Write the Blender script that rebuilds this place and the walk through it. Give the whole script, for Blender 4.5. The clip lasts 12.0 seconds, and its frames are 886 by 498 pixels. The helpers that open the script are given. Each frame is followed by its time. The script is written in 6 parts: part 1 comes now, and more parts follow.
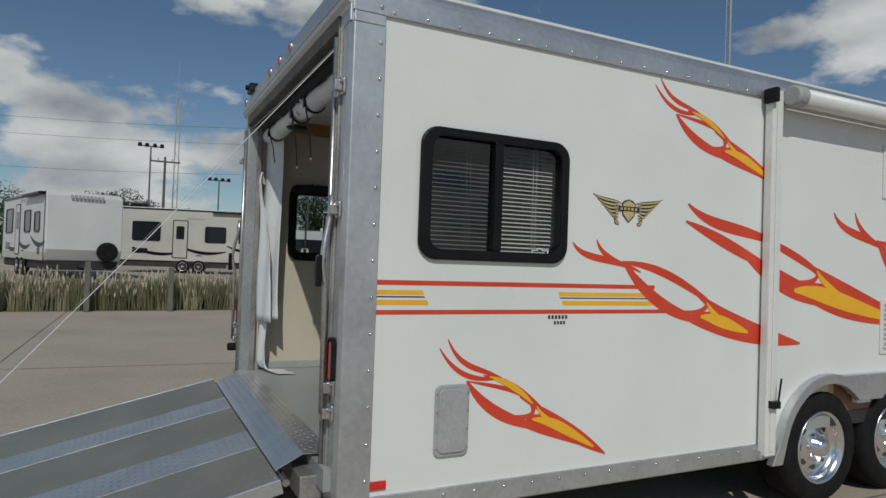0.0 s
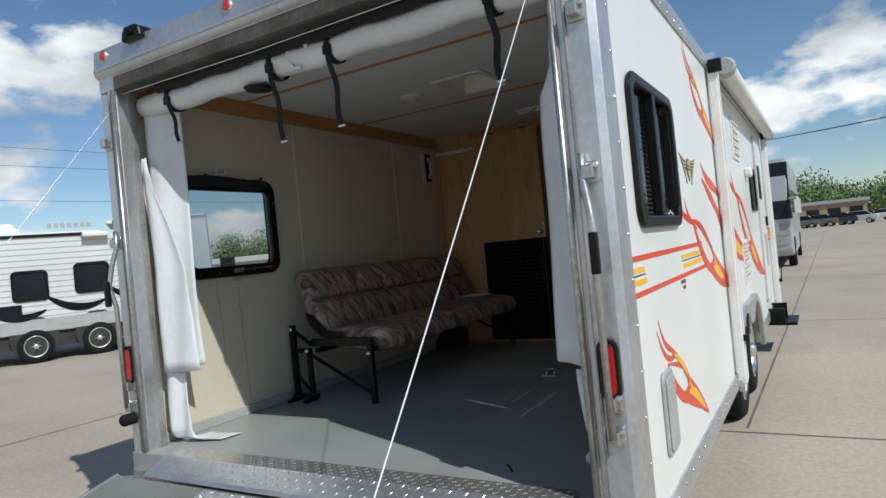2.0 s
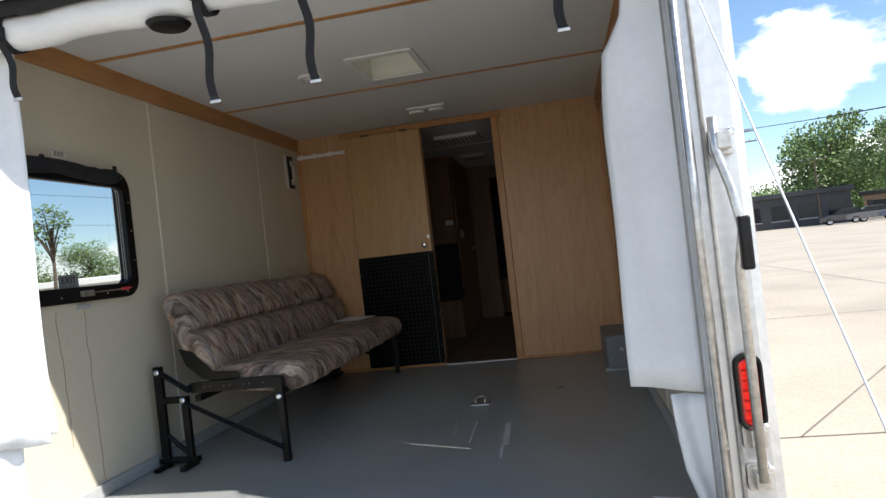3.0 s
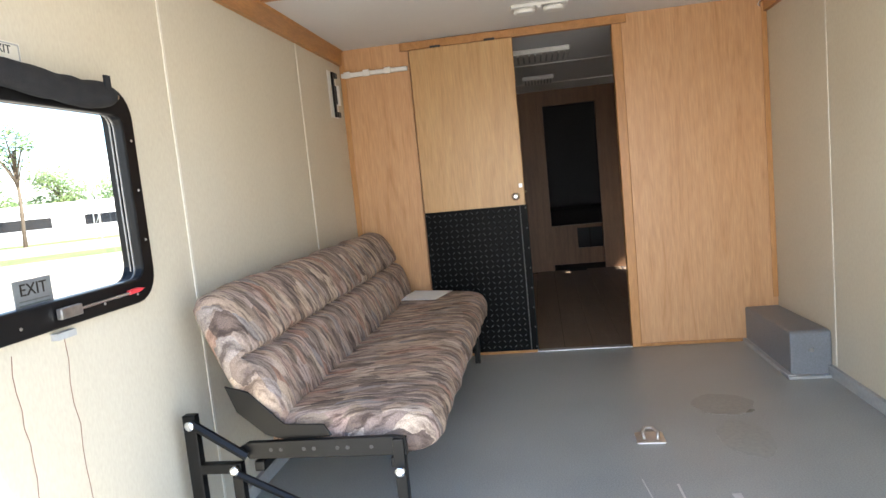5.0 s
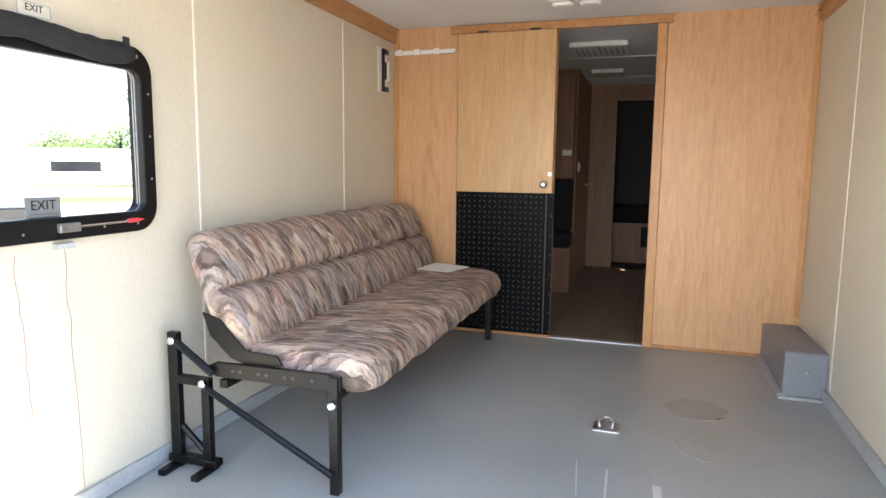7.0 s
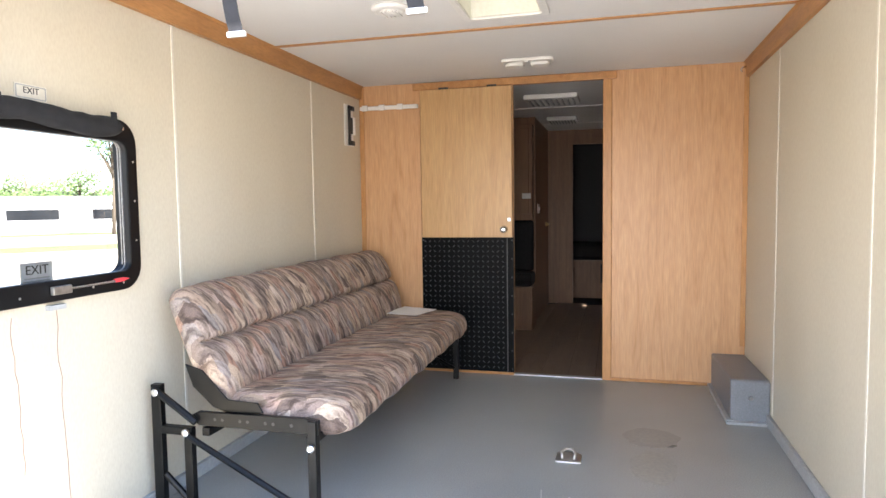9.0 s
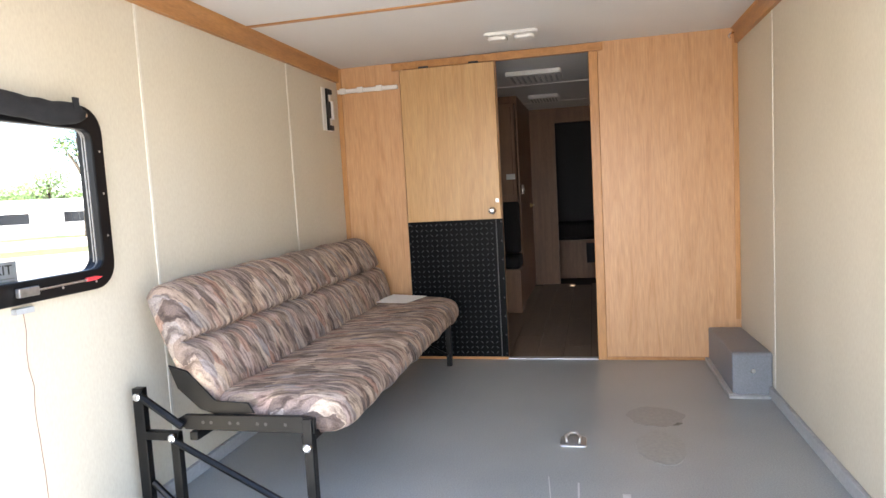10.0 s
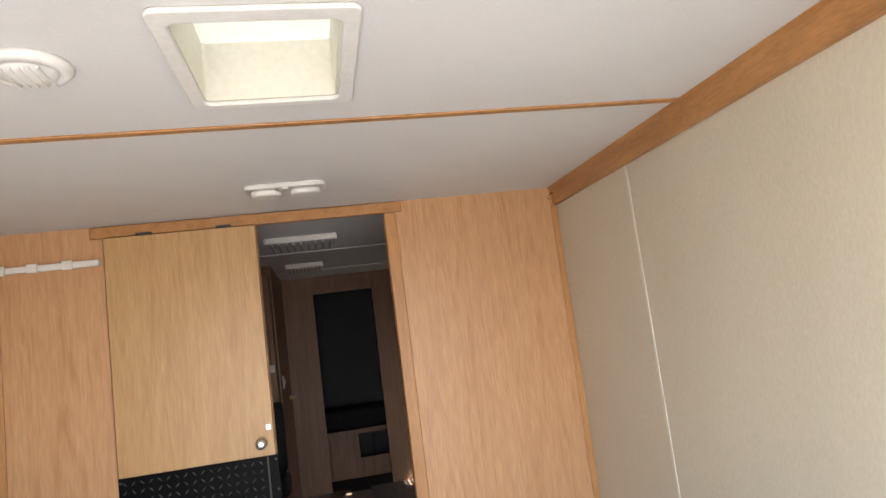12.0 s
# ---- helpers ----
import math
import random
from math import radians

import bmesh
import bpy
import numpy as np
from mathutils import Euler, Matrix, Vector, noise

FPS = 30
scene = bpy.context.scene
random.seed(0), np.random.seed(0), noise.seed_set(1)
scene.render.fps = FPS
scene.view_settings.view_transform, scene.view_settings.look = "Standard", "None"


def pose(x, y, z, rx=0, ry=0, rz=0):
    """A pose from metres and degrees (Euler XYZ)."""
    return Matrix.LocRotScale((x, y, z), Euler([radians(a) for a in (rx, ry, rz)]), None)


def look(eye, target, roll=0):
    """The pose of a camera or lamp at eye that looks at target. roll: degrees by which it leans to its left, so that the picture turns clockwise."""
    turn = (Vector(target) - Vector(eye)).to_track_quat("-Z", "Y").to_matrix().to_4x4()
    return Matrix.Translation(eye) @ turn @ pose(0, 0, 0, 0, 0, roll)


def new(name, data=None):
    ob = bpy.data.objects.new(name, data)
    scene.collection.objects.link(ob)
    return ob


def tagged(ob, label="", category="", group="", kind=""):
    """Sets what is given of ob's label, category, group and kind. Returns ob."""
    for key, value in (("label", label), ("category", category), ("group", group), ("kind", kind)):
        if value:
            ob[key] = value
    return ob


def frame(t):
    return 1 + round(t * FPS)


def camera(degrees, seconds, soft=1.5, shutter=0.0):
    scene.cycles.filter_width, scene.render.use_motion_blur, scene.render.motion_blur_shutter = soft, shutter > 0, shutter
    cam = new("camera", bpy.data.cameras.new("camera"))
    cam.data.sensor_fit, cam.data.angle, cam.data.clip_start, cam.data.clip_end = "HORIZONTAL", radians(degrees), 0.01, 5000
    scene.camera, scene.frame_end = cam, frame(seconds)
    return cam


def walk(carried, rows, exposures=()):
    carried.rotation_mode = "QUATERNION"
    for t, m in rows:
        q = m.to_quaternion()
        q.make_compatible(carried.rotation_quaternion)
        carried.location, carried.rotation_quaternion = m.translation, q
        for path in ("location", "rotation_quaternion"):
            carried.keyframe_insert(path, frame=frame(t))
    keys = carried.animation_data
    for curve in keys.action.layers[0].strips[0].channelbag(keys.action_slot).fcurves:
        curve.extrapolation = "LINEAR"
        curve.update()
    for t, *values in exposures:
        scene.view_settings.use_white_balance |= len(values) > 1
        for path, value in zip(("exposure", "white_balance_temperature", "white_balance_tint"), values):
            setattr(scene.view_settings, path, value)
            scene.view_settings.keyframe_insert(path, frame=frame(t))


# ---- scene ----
cam = camera(69.4, 12.0)
EXPOSURES = [(0, -0.68, 6400, 5), (1.0, -0.43, 6300, 5), (1.6, -0.2, 6300, 5), (2.0, 0.12, 6250, 6), (2.5, 0.75, 6450, 7), (3.0, 1.35, 6550, 9), (3.6, 2.35, 6650, 10), (4.8, 3.58, 6700, 10), (7.0, 3.85, 6700, 12), (11.0, 3.92, 6700, 14), (12, 3.77, 6700, 14)]
PATH = [
    (0, (-0.651, -3.825, 1.517), (0.231, -2.03, 1.558), 2.0),
    (0.3, (-0.985, -3.679, 1.531), (-0.042, -1.916, 1.485), -0.4),
    (0.5, (-1.152, -3.446, 1.521), (-0.069, -1.764, 1.5), -1.1),
    (1, (-1.548, -2.934, 1.524), (-0.32, -1.36, 1.646), -2.7),
    (1.5, (-1.83, -2.415, 1.521), (-0.335, -1.086, 1.502), -2.9),
    (2, (-1.867, -1.858, 1.514), (-0.145, -0.84, 1.523), -5.6),
    (2.5, (-1.833, -1.305, 1.513), (0.045, -0.616, 1.532), -9.1),
    (3, (-1.58, -0.835, 1.518), (0.385, -0.467, 1.535), -6.5),
    (4.8, (-0.579, 0.048, 1.743), (1.399, 0.319, 1.627), -6.3),
    (5, (-0.488, 0.073, 1.743), (1.476, 0.389, 1.532), -5.6),
    (5.5, (-0.318, 0.039, 1.744), (1.61, 0.439, 1.399), -0.4),
    (6, (-0.312, -0.174, 1.744), (1.545, 0.556, 1.61), -0.5),
    (6.5, (-0.405, -0.375, 1.751), (1.45, 0.332, 1.514), 1.7),
    (7, (-0.573, -0.412, 1.709), (1.313, 0.204, 1.455), 0.6),
    (8.8, (-0.734, -0.494, 1.776), (1.187, 0.025, 1.576), -1.3),
    (9, (-0.752, -0.471, 1.769), (1.174, 0.05, 1.633), -0.8),
    (9.5, (-0.755, -0.486, 1.751), (1.177, 0.024, 1.832), -2.7),
    (10, (-0.648, -0.391, 1.742), (1.29, 0.07, 1.565), -3.2),
    (10.5, (-0.393, -0.287, 1.771), (1.599, -0.159, 1.892), -2.7),
    (11, (-0.144, -0.216, 1.753), (1.855, -0.218, 1.695), -2.9),
    (11.5, (0.168, -0.141, 1.914), (2.146, -0.431, 1.988), -4.7),
    (12, (0.514, -0.074, 1.997), (2.462, -0.464, 2.23), -7.3),
]
walk(cam, [(t, look(eye, target, roll)) for t, eye, target, roll in PATH], EXPOSURES)
GZ, FZ, CZ = 0.08, 0.65, 2.58          # yard, bay floor, ceiling
XR, XF = 0.13, 3.37                    # rear face, partition of the bay
WI, WO = 1.22, 1.295                   # inner and outer half width

# ---- world and sun ----
SUN_FROM = Vector((-0.405, -1.0, 1.046)).normalized()
world = bpy.data.worlds.new("sky")
scene.world = world
world.use_nodes = True
wn, wl = world.node_tree.nodes, world.node_tree.links
sky = wn.new("ShaderNodeTexSky")
sky.sky_type, sky.sun_disc = "NISHITA", False
sky.sun_elevation, sky.sun_rotation = radians(44), radians(202)
sky.air_density, sky.dust_density, sky.ozone_density = 1.0, 0.05, 4.0
coord = wn.new("ShaderNodeTexCoord")
stretch = wn.new("ShaderNodeMapping")
stretch.inputs["Scale"].default_value = (1.0, 1.0, 2.1)
stretch.inputs["Location"].default_value = (3.1, 0.4, 0.15)
puffs = wn.new("ShaderNodeTexNoise")
puffs.inputs["Scale"].default_value, puffs.inputs["Detail"].default_value, puffs.inputs["Roughness"].default_value = 3.0, 12, 0.55
cover = wn.new("ShaderNodeValToRGB")
cover.color_ramp.elements[0].position, cover.color_ramp.elements[1].position = 0.47, 0.525
shade = wn.new("ShaderNodeTexNoise")
shade.inputs["Scale"].default_value, shade.inputs["Detail"].default_value = 5.0, 6
tone = wn.new("ShaderNodeValToRGB")
tone.color_ramp.elements[0].position, tone.color_ramp.elements[1].position = 0.35, 0.65
tone.color_ramp.elements[0].color, tone.color_ramp.elements[1].color = (3.8, 4.2, 4.8, 1), (11.5, 11.5, 11.5, 1)
blend = wn.new("ShaderNodeMixRGB")
wl.new(coord.outputs["Generated"], stretch.inputs["Vector"])
wl.new(stretch.outputs["Vector"], puffs.inputs["Vector"])
wl.new(stretch.outputs["Vector"], shade.inputs["Vector"])
height, thin_out = wn.new("ShaderNodeSeparateXYZ"), wn.new("ShaderNodeMath")      # cumulus gathers towards the horizon
thin_out.operation, thin_out.inputs[1].default_value = "MULTIPLY_ADD", -0.28
wl.new(coord.outputs["Generated"], height.inputs["Vector"])
wl.new(height.outputs["Z"], thin_out.inputs[0])
lower = wn.new("ShaderNodeMath")
lower.operation, lower.inputs[1].default_value = "ADD", 0.045
wl.new(puffs.outputs["Fac"], lower.inputs[0])
wl.new(lower.outputs[0], thin_out.inputs[2])
wl.new(thin_out.outputs[0], cover.inputs["Fac"])
wl.new(shade.outputs["Fac"], tone.inputs["Fac"])
wl.new(cover.outputs["Color"], blend.inputs["Fac"])
wl.new(sky.outputs["Color"], blend.inputs["Color1"])
wl.new(tone.outputs["Color"], blend.inputs["Color2"])
wl.new(blend.outputs["Color"], wn["Background"].inputs["Color"])
wn["Background"].inputs["Strength"].default_value = 0.085
sun = new("sun", bpy.data.lights.new("sun", "SUN"))
sun.data.energy, sun.data.angle, sun.data.color = 3.4, radians(0.5), (1.0, 0.965, 0.91)
sun.matrix_world = look(SUN_FROM * 30, (0, 0, 0))


# ---- materials ----
def surface(name, stops, scale=6.0, rough=0.5, metal=0.0, bump=0.0, grain=60.0, squash=(1, 1, 1), twist=0.0, wear=0.08, spread=(0.3, 0.7), coat=0.0):
    """Colours mixed by a broad noise, a fine grain that varies tone and gloss, and fine relief."""
    m = bpy.data.materials.new(name)
    m.use_nodes = True
    n, l = m.node_tree.nodes, m.node_tree.links
    p = n["Principled BSDF"]
    tc, mp = n.new("ShaderNodeTexCoord"), n.new("ShaderNodeMapping")
    mp.inputs["Scale"].default_value = squash
    l.new(tc.outputs["Object"], mp.inputs["Vector"])
    broad, fine = n.new("ShaderNodeTexNoise"), n.new("ShaderNodeTexNoise")
    for tex, s, d in ((broad, scale, 5), (fine, grain, 3)):
        tex.inputs["Scale"].default_value, tex.inputs["Detail"].default_value = s, d
        l.new(mp.outputs["Vector"], tex.inputs["Vector"])
    broad.inputs["Distortion"].default_value = twist
    ramp = n.new("ShaderNodeValToRGB")
    e = ramp.color_ramp.elements
    while len(e) < len(stops):
        e.new(0.5)
    for i, c in enumerate(stops):
        e[i].position = spread[0] + (spread[1] - spread[0]) * i / max(1, len(stops) - 1)
        e[i].color = (*c, 1)
    l.new(broad.outputs["Fac"], ramp.inputs["Fac"])
    mix = n.new("ShaderNodeMixRGB")
    mix.blend_type, mix.inputs["Fac"].default_value = "OVERLAY", wear * 3
    l.new(ramp.outputs["Color"], mix.inputs["Color1"])
    l.new(fine.outputs["Fac"], mix.inputs["Color2"])
    l.new(mix.outputs["Color"], p.inputs["Base Color"])
    gl = n.new("ShaderNodeMapRange")
    gl.inputs["To Min"].default_value, gl.inputs["To Max"].default_value = max(0.03, rough - 0.08), min(1, rough + 0.08)
    l.new(broad.outputs["Fac"], gl.inputs["Value"])
    l.new(gl.outputs["Result"], p.inputs["Roughness"])
    p.inputs["Metallic"].default_value = metal
    p.inputs["Coat Weight"].default_value = coat
    if bump:
        b = n.new("ShaderNodeBump")
        b.inputs["Strength"].default_value, b.inputs["Distance"].default_value = bump, 0.01
        l.new(fine.outputs["Fac"], b.inputs["Height"])
        l.new(b.outputs["Normal"], p.inputs["Normal"])
    return m


def pane(name, tint=(0.9, 0.95, 0.95), rough=0.0):
    m = bpy.data.materials.new(name)
    m.use_nodes = True
    n, l = m.node_tree.nodes, m.node_tree.links
    n.remove(n["Principled BSDF"])
    clear, gloss, mix, f = n.new("ShaderNodeBsdfTransparent"), n.new("ShaderNodeBsdfGlossy"), n.new("ShaderNodeMixShader"), n.new("ShaderNodeLayerWeight")
    clear.inputs["Color"].default_value = (*tint, 1)
    gloss.inputs["Roughness"].default_value = 0.02
    power, gain = n.new("ShaderNodeMath"), n.new("ShaderNodeMath")
    power.operation, gain.operation = "POWER", "MULTIPLY_ADD"
    power.inputs[1].default_value, gain.inputs[1].default_value, gain.inputs[2].default_value = 4.0, 0.8, 0.05
    l.new(f.outputs["Facing"], power.inputs[0])
    l.new(power.outputs[0], gain.inputs[0])
    l.new(gain.outputs[0], mix.inputs["Fac"])
    l.new(clear.outputs["BSDF"], mix.inputs[1])
    l.new(gloss.outputs["BSDF"], mix.inputs[2])
    l.new(mix.outputs["Shader"], n["Material Output"].inputs["Surface"])
    return m


CONCRETE = surface("concrete", [(0.36, 0.31, 0.245), (0.42, 0.36, 0.285), (0.45, 0.39, 0.315)], 0.5, 0.85, bump=0.08, grain=34, wear=0.09)
DARK_METAL = surface("dark_metal", [(0.05, 0.042, 0.034), (0.13, 0.115, 0.095)], 5, 0.6, metal=0.2, wear=0.15)
JOINT = surface("joint_tar", [(0.12, 0.11, 0.1), (0.2, 0.18, 0.16)], 4, 0.9)
WHITE = surface("white_gelcoat", [(0.72, 0.73, 0.7), (0.78, 0.79, 0.76)], 1.2, 0.3, grain=90, wear=0.03, bump=0.02)
RED = surface("red_vinyl", [(0.62, 0.05, 0.02), (0.7, 0.07, 0.03)], 5, 0.35, wear=0.04)
YELLOW = surface("yellow_vinyl", [(0.85, 0.42, 0.02), (0.9, 0.5, 0.03)], 5, 0.35, wear=0.04)
PURPLE = surface("purple_vinyl", [(0.07, 0.03, 0.09), (0.1, 0.05, 0.12)], 5, 0.4)
GOLD = surface("gold_vinyl", [(0.5, 0.36, 0.14), (0.62, 0.5, 0.26)], 20, 0.35)
INK = surface("black_print", [(0.02, 0.02, 0.02), (0.04, 0.04, 0.04)], 8, 0.5)
ALU = surface("aluminium", [(0.55, 0.56, 0.57), (0.66, 0.67, 0.68)], 3, 0.42, metal=0.85, grain=40, wear=0.1, bump=0.03)
ALU_BRIGHT = surface("polished_aluminium", [(0.7, 0.71, 0.72), (0.8, 0.8, 0.8)], 6, 0.22, metal=1.0, wear=0.12)
ALU_DULL = surface("mill_aluminium", [(0.24, 0.225, 0.205), (0.42, 0.41, 0.39)], 4, 0.5, metal=0.6, wear=0.14)
STEEL = surface("zinc_steel", [(0.45, 0.44, 0.42), (0.6, 0.59, 0.57)], 12, 0.35, metal=0.9, wear=0.15)
BLACK = surface("black_plastic", [(0.004, 0.004, 0.0045), (0.009, 0.009, 0.0095)], 6, 0.35, wear=0.05)
BLACK_MATT = surface("black_webbing", [(0.006, 0.006, 0.007), (0.015, 0.015, 0.017)], 40, 0.85, bump=0.2, grain=300)
BLACK_STEEL = surface("black_steel", [(0.002, 0.002, 0.002), (0.0055, 0.0055, 0.0055)], 9, 0.36, wear=0.1)
KICK = surface("black_tread_plate", [(0.0025, 0.003, 0.0035), (0.005, 0.0055, 0.006)], 3, 0.38, wear=0.1)
KICK_WORN = surface("worn_black_lozenge", [(0.04, 0.042, 0.045), (0.065, 0.068, 0.072)], 40, 0.22, wear=0.1)
TREAD = surface("tread_plate", [(0.6, 0.6, 0.59), (0.74, 0.74, 0.72)], 5, 0.33, metal=0.85, wear=0.12)
RUBBER = surface("tyre_rubber", [(0.007, 0.007, 0.007), (0.016, 0.016, 0.015)], 12, 0.85, bump=0.2)
CREAM = surface("cream_wallboard", [(0.555, 0.5, 0.39), (0.595, 0.54, 0.43)], 2.2, 0.5, grain=160, wear=0.05, squash=(1, 1, 0.35), bump=0.02)
BATTEN = surface("cream_batten", [(0.66, 0.62, 0.53), (0.7, 0.66, 0.57)], 3, 0.45)
PANEL_WHITE = surface("ceiling_panel", [(0.65, 0.645, 0.635), (0.71, 0.705, 0.695)], 1.4, 0.6, grain=220, bump=0.05, wear=0.05)
OAK = surface("oak_panel", [(0.46, 0.24, 0.105), (0.515, 0.285, 0.135), (0.54, 0.305, 0.15), (0.56, 0.325, 0.165), (0.515, 0.285, 0.135)], 2.2, 0.42, squash=(5.0, 5.0, 0.42), twist=3.0, grain=26, wear=0.09, spread=(0.28, 0.72), bump=0.03)
OAK_DOOR = surface("oak_door", [(0.42, 0.24, 0.095), (0.475, 0.285, 0.122), (0.505, 0.315, 0.14)], 2.4, 0.4, squash=(5.5, 5.5, 0.42), twist=2.6, grain=26, wear=0.09)
OAK_TRIM = surface("oak_trim", [(0.36, 0.165, 0.055), (0.47, 0.235, 0.085)], 3.5, 0.4, squash=(1.0, 6, 6), twist=0.5, grain=30, wear=0.1)
OAK_UP = surface("oak_trim_upright", [(0.4, 0.19, 0.065), (0.52, 0.27, 0.105)], 3.5, 0.4, squash=(6, 6, 0.5), twist=0.5, grain=30, wear=0.1)
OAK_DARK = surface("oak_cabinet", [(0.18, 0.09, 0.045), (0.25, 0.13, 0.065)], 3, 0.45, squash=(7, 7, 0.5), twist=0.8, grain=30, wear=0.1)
BAY_FLOOR = surface("grey_floor_coating", [(0.265, 0.28, 0.272), (0.305, 0.32, 0.31), (0.335, 0.35, 0.338)], 1.6, 0.36, grain=180, wear=0.12, bump=0.08)
SPILL = surface("oil_spot", [(0.215, 0.225, 0.208), (0.25, 0.262, 0.245)], 6, 0.3)
RAMP_COAT = surface("grey_ramp_coating", [(0.165, 0.17, 0.155), (0.21, 0.215, 0.195)], 2.4, 0.7, grain=150, wear=0.12, bump=0.1)
VINYL_WOOD = surface("vinyl_plank", [(0.17, 0.12, 0.085), (0.24, 0.175, 0.125)], 3, 0.45, squash=(0.5, 6, 1), twist=0.6, grain=30, wear=0.1)
CURTAIN = surface("white_vinyl_cloth", [(0.66, 0.67, 0.68), (0.74, 0.75, 0.75)], 4, 0.5, grain=40, bump=0.15, wear=0.05)
PAPER = surface("paper", [(0.74, 0.74, 0.73), (0.8, 0.8, 0.79)], 9, 0.7)
NOTICE = surface("faded_notice", [(0.5, 0.5, 0.5), (0.6, 0.6, 0.6)], 30, 0.7)
NOTICE.node_tree.nodes["Principled BSDF"].inputs["Transmission Weight"].default_value = 0.5
PLASTIC_WHITE = surface("white_plastic", [(0.7, 0.69, 0.66), (0.76, 0.75, 0.72)], 6, 0.4)
PLASTIC_AGED = surface("yellowed_plastic", [(0.68, 0.67, 0.58), (0.74, 0.73, 0.64)], 4, 0.45)
LENS_RED = surface("red_lens", [(0.55, 0.015, 0.012), (0.75, 0.03, 0.02)], 60, 0.15, coat=0.4)
GREY_PAINT = surface("grey_paint", [(0.33, 0.335, 0.33), (0.4, 0.405, 0.4)], 5, 0.5)
BOX_GREY = surface("grey_box_coating", [(0.18, 0.19, 0.205), (0.22, 0.23, 0.245)], 3, 0.45, grain=120, wear=0.1, bump=0.06)
RED_PAINT = surface("red_plastic", [(0.6, 0.04, 0.05), (0.7, 0.06, 0.07)], 8, 0.4)
BRICK = surface("tan_brick", [(0.3, 0.21, 0.15), (0.38, 0.28, 0.2)], 2, 0.8)
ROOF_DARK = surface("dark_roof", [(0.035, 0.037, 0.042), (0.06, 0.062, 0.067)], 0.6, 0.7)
TIMBER = surface("weathered_post", [(0.1, 0.1, 0.085), (0.17, 0.165, 0.14)], 6, 0.85, squash=(4, 4, 0.6), bump=0.2)
BARK = surface("bark", [(0.09, 0.07, 0.05), (0.16, 0.125, 0.09)], 8, 0.9, squash=(3, 3, 0.6), bump=0.3)
LEAF = surface("leaves", [(0.09, 0.145, 0.04), (0.12, 0.19, 0.055), (0.17, 0.24, 0.08)], 0.6, 0.6, wear=0.1)
LEAF_DARK = surface("dark_leaves", [(0.02, 0.045, 0.014), (0.04, 0.075, 0.022), (0.06, 0.1, 0.03)], 0.5, 0.6, wear=0.1)
CRACK = surface("reddish_crack", [(0.3, 0.15, 0.11), (0.4, 0.22, 0.17)], 12, 0.6)
REED = surface("dry_reeds", [(0.04, 0.06, 0.02), (0.13, 0.12, 0.06), (0.32, 0.28, 0.18)], 2.5, 0.8, squash=(1, 1, 0.25))
SEED = surface("reed_heads", [(0.42, 0.36, 0.27), (0.55, 0.48, 0.38)], 8, 0.9)
GRASS = surface("grass", [(0.1, 0.14, 0.04), (0.18, 0.2, 0.07)], 0.5, 0.9, bump=0.3)
GLASS_DARK = surface("dark_glass", [(0.012, 0.014, 0.017), (0.02, 0.022, 0.026)], 1.5, 0.08, wear=0.02)
for m in (BLACK_STEEL, BLACK, KICK, GLASS_DARK):
    m.node_tree.nodes["Principled BSDF"].inputs["Specular IOR Level"].default_value = 0.25
KICK.node_tree.nodes["Principled BSDF"].inputs["Specular IOR Level"].default_value = 0.05
RUBBER.node_tree.nodes["Principled BSDF"].inputs["Specular IOR Level"].default_value = 0.2
GLASS_TINT = pane("tinted_glass", (0.66, 0.68, 0.69))
GLASS_SMOKE = pane("smoked_glass", (0.15, 0.16, 0.17))
GLASS_EXIT = pane("exit_window_glass", (0.5, 0.52, 0.52))
RV_WHITE = surface("rv_white", [(0.6, 0.6, 0.58), (0.68, 0.68, 0.66)], 0.9, 0.4, wear=0.04)
RV_TAN = surface("rv_tan", [(0.46, 0.44, 0.39), (0.54, 0.52, 0.47)], 0.9, 0.4, wear=0.04)
RV_BLUE = surface("rv_grey_blue", [(0.24, 0.3, 0.37), (0.3, 0.36, 0.43)], 0.9, 0.35)
HULL = surface("undercarriage", [(0.02, 0.02, 0.02), (0.045, 0.043, 0.04)], 3, 0.8)


